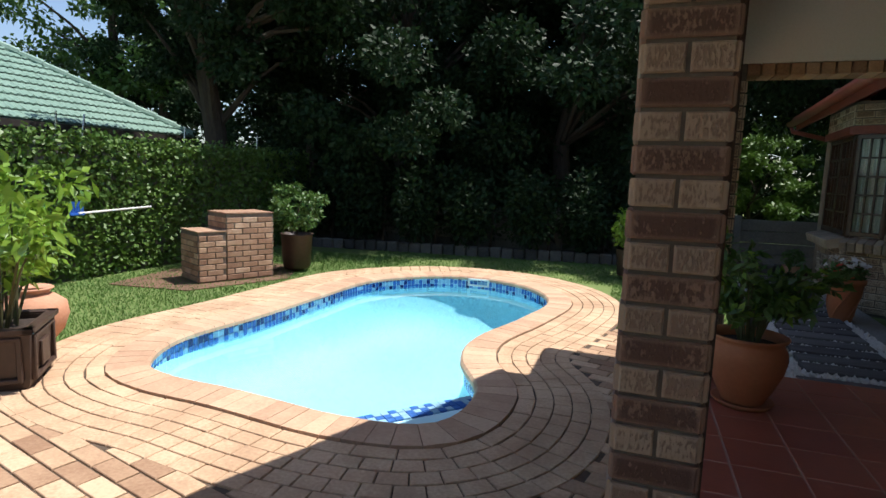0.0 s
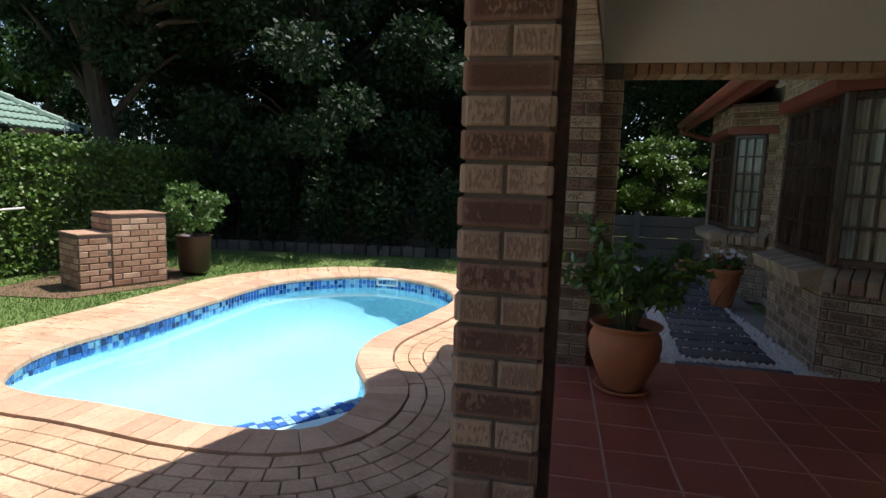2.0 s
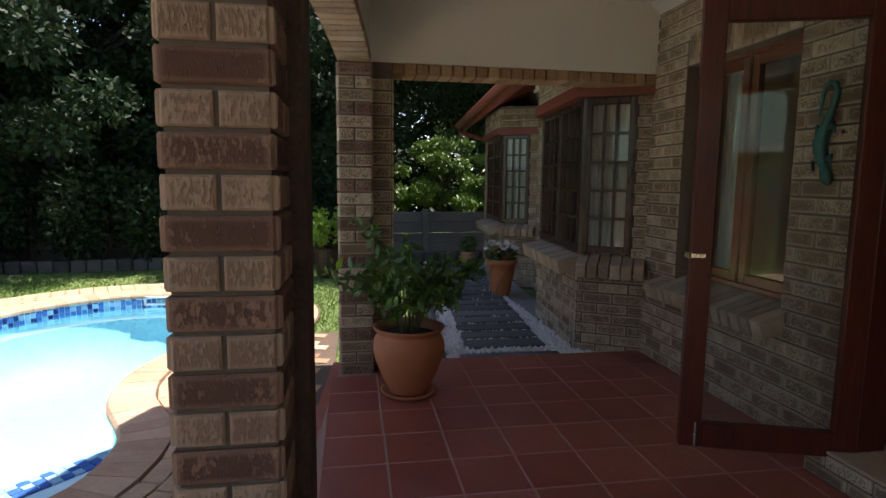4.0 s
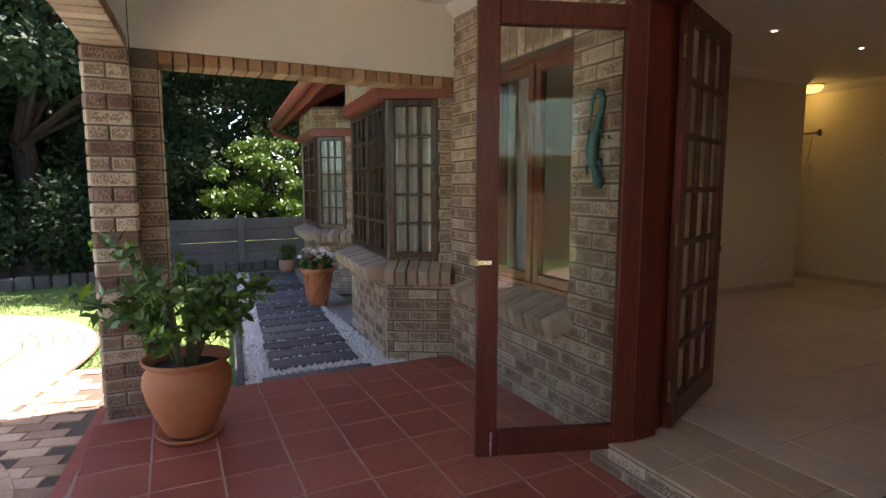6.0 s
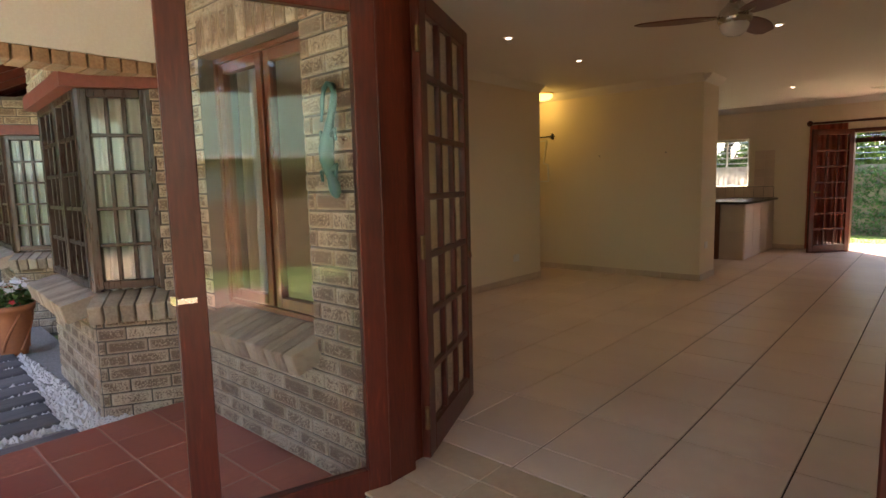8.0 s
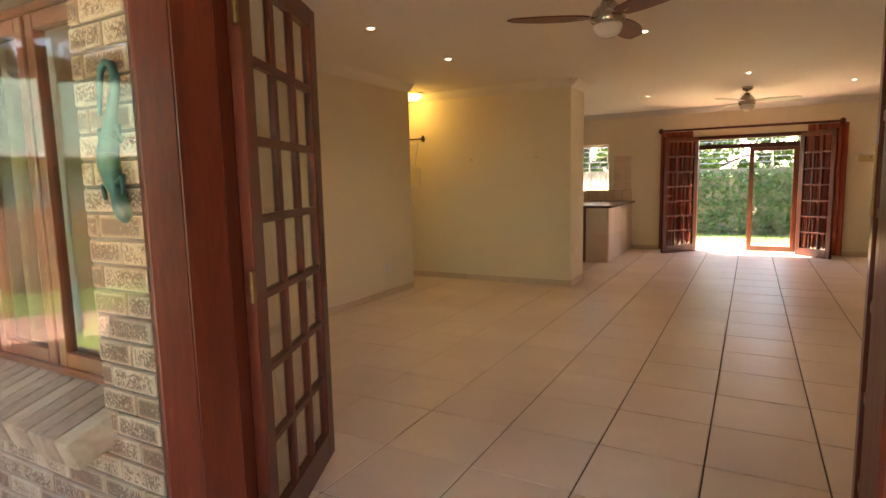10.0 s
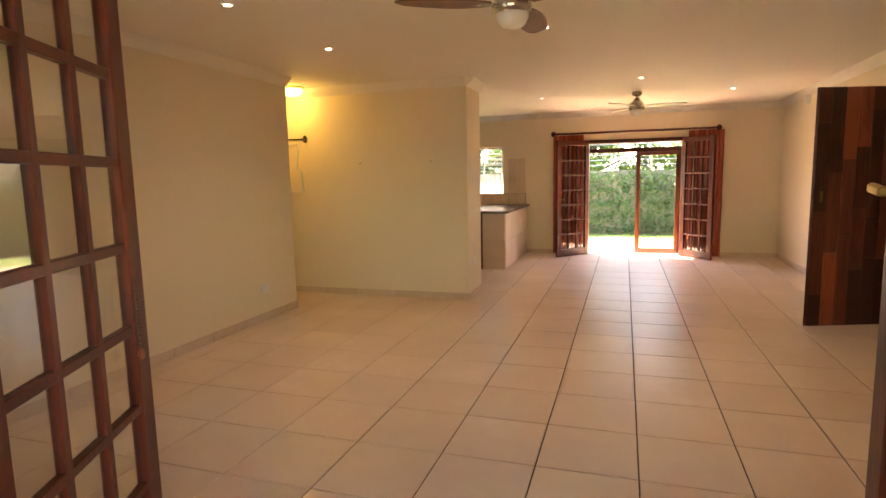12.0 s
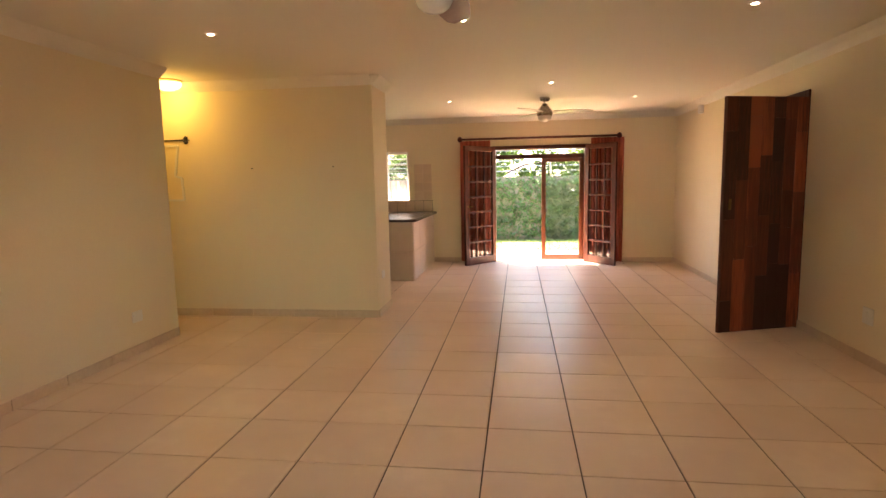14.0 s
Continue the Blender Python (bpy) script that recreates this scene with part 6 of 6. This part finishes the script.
part("brush_head", bb_, M_BLUE, pbm, "blue bristle head")
solo("brush_hook", Build().tube([(-6.27, 6.2, 0.73), (-6.5, 6.2, 0.76)], 0.012, 6), M_STEEL, "steel wall hook that carries the pool brush", "hook")
solo("brush_hook", Build().tube([(-6.12, 5.2, 0.705), (-6.5, 5.2, 0.73)], 0.012, 6), M_STEEL, "steel wall hook that carries the pool brush", "hook")

# neighbour's house with green tiled hip roof
nh = thing("neighbour_house", (-15, 5, G), "neighbouring bungalow with green tiled hip roof", "house")
EX, EY, EZ, PT = -11.0, 12.2, 2.12, 0.63
part("wall", Build().box((-20, -12, G - 0.1), (EX - 0.55, EY - 0.55, EZ)), M_NEIGHBOUR, nh, "beige plastered wall")
part("gutter", Build().bar((EX + 0.02, -14, EZ - 0.08), (EX + 0.02, EY, EZ - 0.08), 0.12, 0.14).box((EX - 0.62, -14, EZ - 0.24), (EX - 0.02, EY, EZ - 0.18)), M_DARKTRIM, nh, "dark eaves gutter")
D = 4.6
rf_ = Build().add([(EX, -14, EZ), (EX, EY, EZ), (EX - D, EY - D, EZ + D * PT), (EX - D, -14, EZ + D * PT), (EX - 2 * D, EY, EZ), (EX - 2 * D, -14, EZ)], [(0, 1, 2, 3), (1, 4, 2), (4, 5, 3, 2)])
roof_ = part("roof", rf_, M_GREENROOF, nh, "green tiled roof")
rt_ = Build()
sl = math.hypot(1, PT)
for r in range(int(D * sl / 0.32)):
    s = r * 0.32 / sl
    y_end = EY - s
    y = -2.0 + (0.15 if r % 2 else 0)
    while y < y_end:
        w = min(0.30, y_end - y)
        n_ = 4
        vs = []
        for q in range(n_ + 1):
            f_ = q / n_
            hgt = 0.035 * abs(math.sin(math.pi * f_ * 2)) + 0.03
            vs += [(EX - s + 0.03, y + w * f_ * 0.97, EZ + s * PT + hgt + 0.005), (EX - s - 0.36 / sl, y + w * f_ * 0.97, EZ + (s + 0.36 / sl) * PT + hgt * 0.4)]
        rt_.add(vs, [(2 * q, 2 * q + 2, 2 * q + 3, 2 * q + 1) for q in range(n_)] + [(0, 2, 4, 6, 8)])
        y += 0.30
part("roof_tiles", rt_, M_GREENROOF, nh, "green interlocking roof tiles", kind="stuff")
for k in range(14):
    f0, f1 = k / 14, (k + 1.1) / 14
    part("hip_tile", Build().tube([(EX - D * f0, EY - D * f0, EZ + D * f0 * PT + 0.05), (EX - D * f1, EY - D * f1, EZ + D * f1 * PT + 0.04)], [0.11, 0.085], 8), M_GREENROOF, nh)
for y in (6.6, 8.6, 10.4):
    w_ = part("window", Build().box((EX - 0.53, y - 0.5, 0.7), (EX - 0.50, y + 0.5, 1.75)), M_WHITE, nh)
    part("pane", Build().box((EX - 0.502, y - 0.45, 0.75), (EX - 0.495, y + 0.45, 1.7)), M_GLASS, nh)


# ---- trees ----
def tree(at, height, spread, n_clumps, n_leaves, size, seed, label, material, low=0.25, trunk_r=0.2, reach=()):
    t_ = thing("tree", at, label, "tree", "garden trees")
    q = random.Random(seed)
    x, y, z = at
    pts = [(x, y, z - 0.1)]
    for k in range(1, 6):
        pts.append((x + q.uniform(-0.15, 0.15) * k * 0.5, y + q.uniform(-0.15, 0.15) * k * 0.5, z + height * 0.75 * k / 5))
    part("trunk", Build().tube(pts, [trunk_r * (1 - 0.14 * k) for k in range(6)], 10), M_BARK, t_, "rough brown trunk")
    cs, rs = [], []
    for k in range(n_clumps):
        a, r, h = q.uniform(0, 6.283), spread * math.sqrt(q.random()), low + (1 - low) * q.random()
        prof = math.sin(math.pi * min(max((h - low) / (1 - low) * 0.85 + 0.12, 0), 1)) ** 0.6
        c = (x + r * prof * math.cos(a), y + r * prof * math.sin(a), z + height * h)
        cs.append(c)
        f = q.uniform(0.14, 0.26) * spread
        rs.append((f, f, f * 0.7))
        if k % 5 == 0:
            i = min(int(h * 5) + 0, 4)
            s = Vector(pts[max(i, 1)])
            part("limb", Build().tube([s, s.lerp(Vector(c), 0.5) + Vector((0, 0, 0.2)), c], [trunk_r * 0.28, trunk_r * 0.15, trunk_r * 0.05], 6), M_BARK, t_)
    # extra limbs and clumps, placed to throw shade on hedge, kerb and lawn
    for c in reach:
        s = Vector(pts[3])
        for j in range(5):
            cs.append((c[0] + q.uniform(-0.5, 0.5), c[1] + q.uniform(-0.5, 0.5), c[2] + q.uniform(-0.3, 0.3)))
            rs.append((0.5, 0.5, 0.36))
        part("limb", Build().tube([s, s.lerp(Vector(c), 0.5) + Vector((0, 0, 0.3)), c], [trunk_r * 0.3, trunk_r * 0.18, trunk_r * 0.06], 6), M_BARK, t_)
    leaves("crown", cs, rs, n_leaves, size, material, t_, "dense crown of small leaves", seed=seed, kind="stuff", long=1.9, shell=0.35)
    return t_


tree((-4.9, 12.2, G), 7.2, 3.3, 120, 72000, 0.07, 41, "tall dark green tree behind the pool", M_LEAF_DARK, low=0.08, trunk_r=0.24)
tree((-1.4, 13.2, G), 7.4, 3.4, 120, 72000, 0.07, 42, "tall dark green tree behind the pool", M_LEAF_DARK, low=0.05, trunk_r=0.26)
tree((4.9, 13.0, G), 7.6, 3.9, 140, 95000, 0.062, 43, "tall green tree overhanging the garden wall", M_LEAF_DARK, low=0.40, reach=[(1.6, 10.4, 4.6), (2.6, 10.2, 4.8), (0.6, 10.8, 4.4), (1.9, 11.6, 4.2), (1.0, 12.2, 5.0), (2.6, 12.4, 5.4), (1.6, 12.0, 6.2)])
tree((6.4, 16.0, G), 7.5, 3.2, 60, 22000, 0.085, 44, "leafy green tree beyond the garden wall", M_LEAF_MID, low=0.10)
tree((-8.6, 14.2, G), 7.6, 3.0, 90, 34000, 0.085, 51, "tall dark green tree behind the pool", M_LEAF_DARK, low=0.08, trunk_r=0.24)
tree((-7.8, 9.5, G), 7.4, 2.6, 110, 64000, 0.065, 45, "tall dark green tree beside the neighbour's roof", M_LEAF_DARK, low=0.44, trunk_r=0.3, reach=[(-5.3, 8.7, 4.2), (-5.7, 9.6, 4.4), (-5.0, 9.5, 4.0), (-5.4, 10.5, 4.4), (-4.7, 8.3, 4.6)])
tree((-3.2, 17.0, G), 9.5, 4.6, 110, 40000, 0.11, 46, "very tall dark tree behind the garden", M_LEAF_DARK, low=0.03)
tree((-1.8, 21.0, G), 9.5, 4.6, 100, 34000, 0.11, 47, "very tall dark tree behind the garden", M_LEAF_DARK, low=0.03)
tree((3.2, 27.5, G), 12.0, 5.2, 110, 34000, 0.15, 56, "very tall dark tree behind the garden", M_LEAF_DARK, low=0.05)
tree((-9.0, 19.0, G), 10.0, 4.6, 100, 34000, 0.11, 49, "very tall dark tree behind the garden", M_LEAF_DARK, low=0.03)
tree((-17.5, 15.5, G), 10.5, 4.2, 80, 17000, 0.12, 48, "open-crowned tree behind the neighbour's house", M_LEAF_MID, low=0.35, trunk_r=0.3)
# added tree: darkens a bright sky gap where a shaded house wall belongs
tree((-15.6, 15.6, G), 8.6, 2.2, 70, 20000, 0.09, 52, "dark green tree added in place of a shaded house wall", M_LEAF_DARK, low=0.1, trunk_r=0.22)
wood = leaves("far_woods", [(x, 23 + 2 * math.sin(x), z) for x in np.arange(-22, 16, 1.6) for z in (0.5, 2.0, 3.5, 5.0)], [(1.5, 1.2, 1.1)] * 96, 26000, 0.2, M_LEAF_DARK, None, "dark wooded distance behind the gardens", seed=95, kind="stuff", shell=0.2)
tagged(wood, category="trees")
# belt of leaves out of view, added to darken the sky in glass reflections
reflect_wood = leaves("far_woods", [(-25 + math.sin(y), y, z) for y in np.arange(-22, 9, 2.0) for z in (0.8, 2.8, 4.8, 6.8)] + [(x, -25 + math.sin(x), z) for x in np.arange(-22, 16, 2.0) for z in (0.8, 2.8, 4.8, 6.8)], [(1.7, 1.7, 1.5)] * (16 * 4 + 19 * 4), 30000, 0.3, M_LEAF_DARK, None, "unseen dark tree belt added to darken window reflections", seed=96, kind="stuff", shell=0.2)
tagged(reflect_wood, category="trees")
tree((3.5, 19.5, G), 2.9, 1.9, 40, 9000, 0.08, 54, "sunlit bright green bush beyond the garden wall", M_IVY, low=0.2, trunk_r=0.07)
# low shrubs under the trees; their dark masses also stand in for shaded walls
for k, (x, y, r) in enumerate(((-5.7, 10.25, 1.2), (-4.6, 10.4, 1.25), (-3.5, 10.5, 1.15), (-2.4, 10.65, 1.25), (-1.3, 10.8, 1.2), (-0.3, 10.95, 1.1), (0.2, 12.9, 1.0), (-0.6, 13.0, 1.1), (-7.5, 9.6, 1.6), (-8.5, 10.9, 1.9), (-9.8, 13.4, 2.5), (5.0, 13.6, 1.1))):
    sh = thing("shrub", (x, y, G), "low dark green shrub under the trees, fills in for shaded wall", "shrub", "shrubs at the rear wall")
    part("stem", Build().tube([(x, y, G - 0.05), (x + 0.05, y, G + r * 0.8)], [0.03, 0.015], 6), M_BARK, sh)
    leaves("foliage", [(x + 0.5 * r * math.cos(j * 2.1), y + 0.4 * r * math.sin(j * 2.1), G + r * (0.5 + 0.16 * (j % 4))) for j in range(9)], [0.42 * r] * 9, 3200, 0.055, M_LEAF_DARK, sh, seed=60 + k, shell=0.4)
sh = thing("shrub", (0.19, 9.2, G), "sunlit bright green shrub on the lawn", "shrub")
part("tub", Build().turned([(0, 0), (0.16, 0), (0.2, 0.4), (0.22, 0.42), (0.18, 0.4)], (0.19, 9.2, G), 20), M_PLANTER, sh, "dark tub")
leaves("foliage", [(0.19 + 0.22 * math.cos(j * 2.1), 9.2 + 0.22 * math.sin(j * 2.1), G + 0.6 + 0.1 * (j % 4)) for j in range(9)], [0.17] * 9, 900, 0.04, M_LEAF_BRIGHT, sh, seed=70, shell=0.3)

# ---- garden behind the house ----
bh = thing("rear_hedge", (18.5, 1, G), "clipped green creeper hedge behind the back garden", "hedge")
# unseen wall added inside the hedge to keep its near leaves in shade
part("wall", Build().box((18.62, -9, G - 0.1), (18.8, 11, 1.6)), M_CONCRETE, bh)
leaves("creeper", [(18.55, y, z) for y in np.arange(-5, 8.6, 0.35) for z in np.arange(0.0, 1.6, 0.35)], [(0.14, 0.3, 0.28)] * (39 * 5), 26000, 0.05, M_IVY_REAR, bh, "dense creeper leaves kept in the added wall's shade", seed=81, kind="stuff", long=1.4, shell=0.1)
pav2 = struct("patio_rear", Build().box((RX1 + 0.22, -3, G - 0.1), (13.9, 5.5, F - 0.04)), M_PAVER, "sunlit paved strip behind the garden doors")
for k in range(5):
    solo("fence_wire", Build().tube([(18.7, -5, 1.75 + 0.14 * k), (18.7, 7, 1.75 + 0.14 * k)], 0.008, 5), M_STEEL, "horizontal wire of the fence above the hedge", "fence wire", "fence wires")
for y in (-1.4, 0.6, 2.6):
    solo("fence_pole", Build().tube([(18.7, y, 1.4), (18.7, y + 0.08, 2.7)], 0.03, 6), M_STEEL, "pale metal fence post above the hedge", "fence pole", "rear fence posts")
tree((21.5, 2.4, G), 5.4, 2.4, 60, 16000, 0.09, 52, "leafy tree behind the rear hedge", M_LEAF_MID, low=0.12)
# added beyond the kitchen window to cut the white sky in it
tree((21.8, 6.2, G), 5.4, 2.4, 60, 16000, 0.09, 55, "leafy tree behind the rear hedge", M_LEAF_MID, low=0.12)
tree((21.5, -1.6, G), 5.2, 2.4, 60, 16000, 0.09, 53, "leafy tree behind the rear hedge", M_LEAF_MID, low=0.12)
gw = struct("wall_garden", Build().box((-6.6, -6.6, G - 0.2), (2.82, -6.4, 1.15)), M_BRICK_PLAIN, "tan brick wall that closes the garden")
for r in range(14):
    part("course", Build().bar((-6.5, -6.395, G + 0.05 + r * 0.0838), (2.8, -6.395, G + 0.05 + r * 0.0838), 0.02, 0.07, bev=0.004), M_BRICK_TAN, gw)
hs = thing("garden_house", (0, -13, G), "white plastered house with green tiled roof", "house")
part("wall", Build().box((-14, -20, G - 0.1), (12, -12.5, 2.35)), M_PLASTER, hs, "white plastered wall")
part("roof", Build().add([(-15, -11.7, 2.3), (13, -11.7, 2.3), (8.5, -16.2, 4.7), (-10.5, -16.2, 4.7), (-15, -20.8, 2.3), (13, -20.8, 2.3)], [(0, 1, 2, 3), (4, 3, 2, 5), (1, 5, 2), (0, 3, 4)]), M_GREENROOF, hs, "green tiled hip roof")
part("gutter", Build().bar((-15, -11.68, 2.26), (13, -11.68, 2.26), 0.12, 0.13, bev=0.01), M_WHITE, hs, "pale eaves gutter")
for x in (-9, -5.5, -2, 1.5, 5):
    w_ = part("window", Build().box((x - 0.7, -12.52, 0.8), (x + 0.7, -12.46, 1.9), bev=0.01), M_WOOD_BROWN, hs)
    part("pane", Build().box((x - 0.62, -12.462, 0.86), (x + 0.62, -12.452, 1.84)), M_GLASS, w_)
# plain outer walls that close the house
struct("wall_outer", Build().box((2.82, -4.4, G - 0.2), (12.4, -4.2, 2.75)).box((2.82, 9.6, G - 0.2), (12.4, 9.8, 2.75)), M_BRICK_PLAIN, "brick outer wall")
struct("roof_main", Build().box((X1, -4.4, C + 0.22), (RX1 + 0.35, 9.8, C + 0.34)), M_FASCIA, "house roof slab")
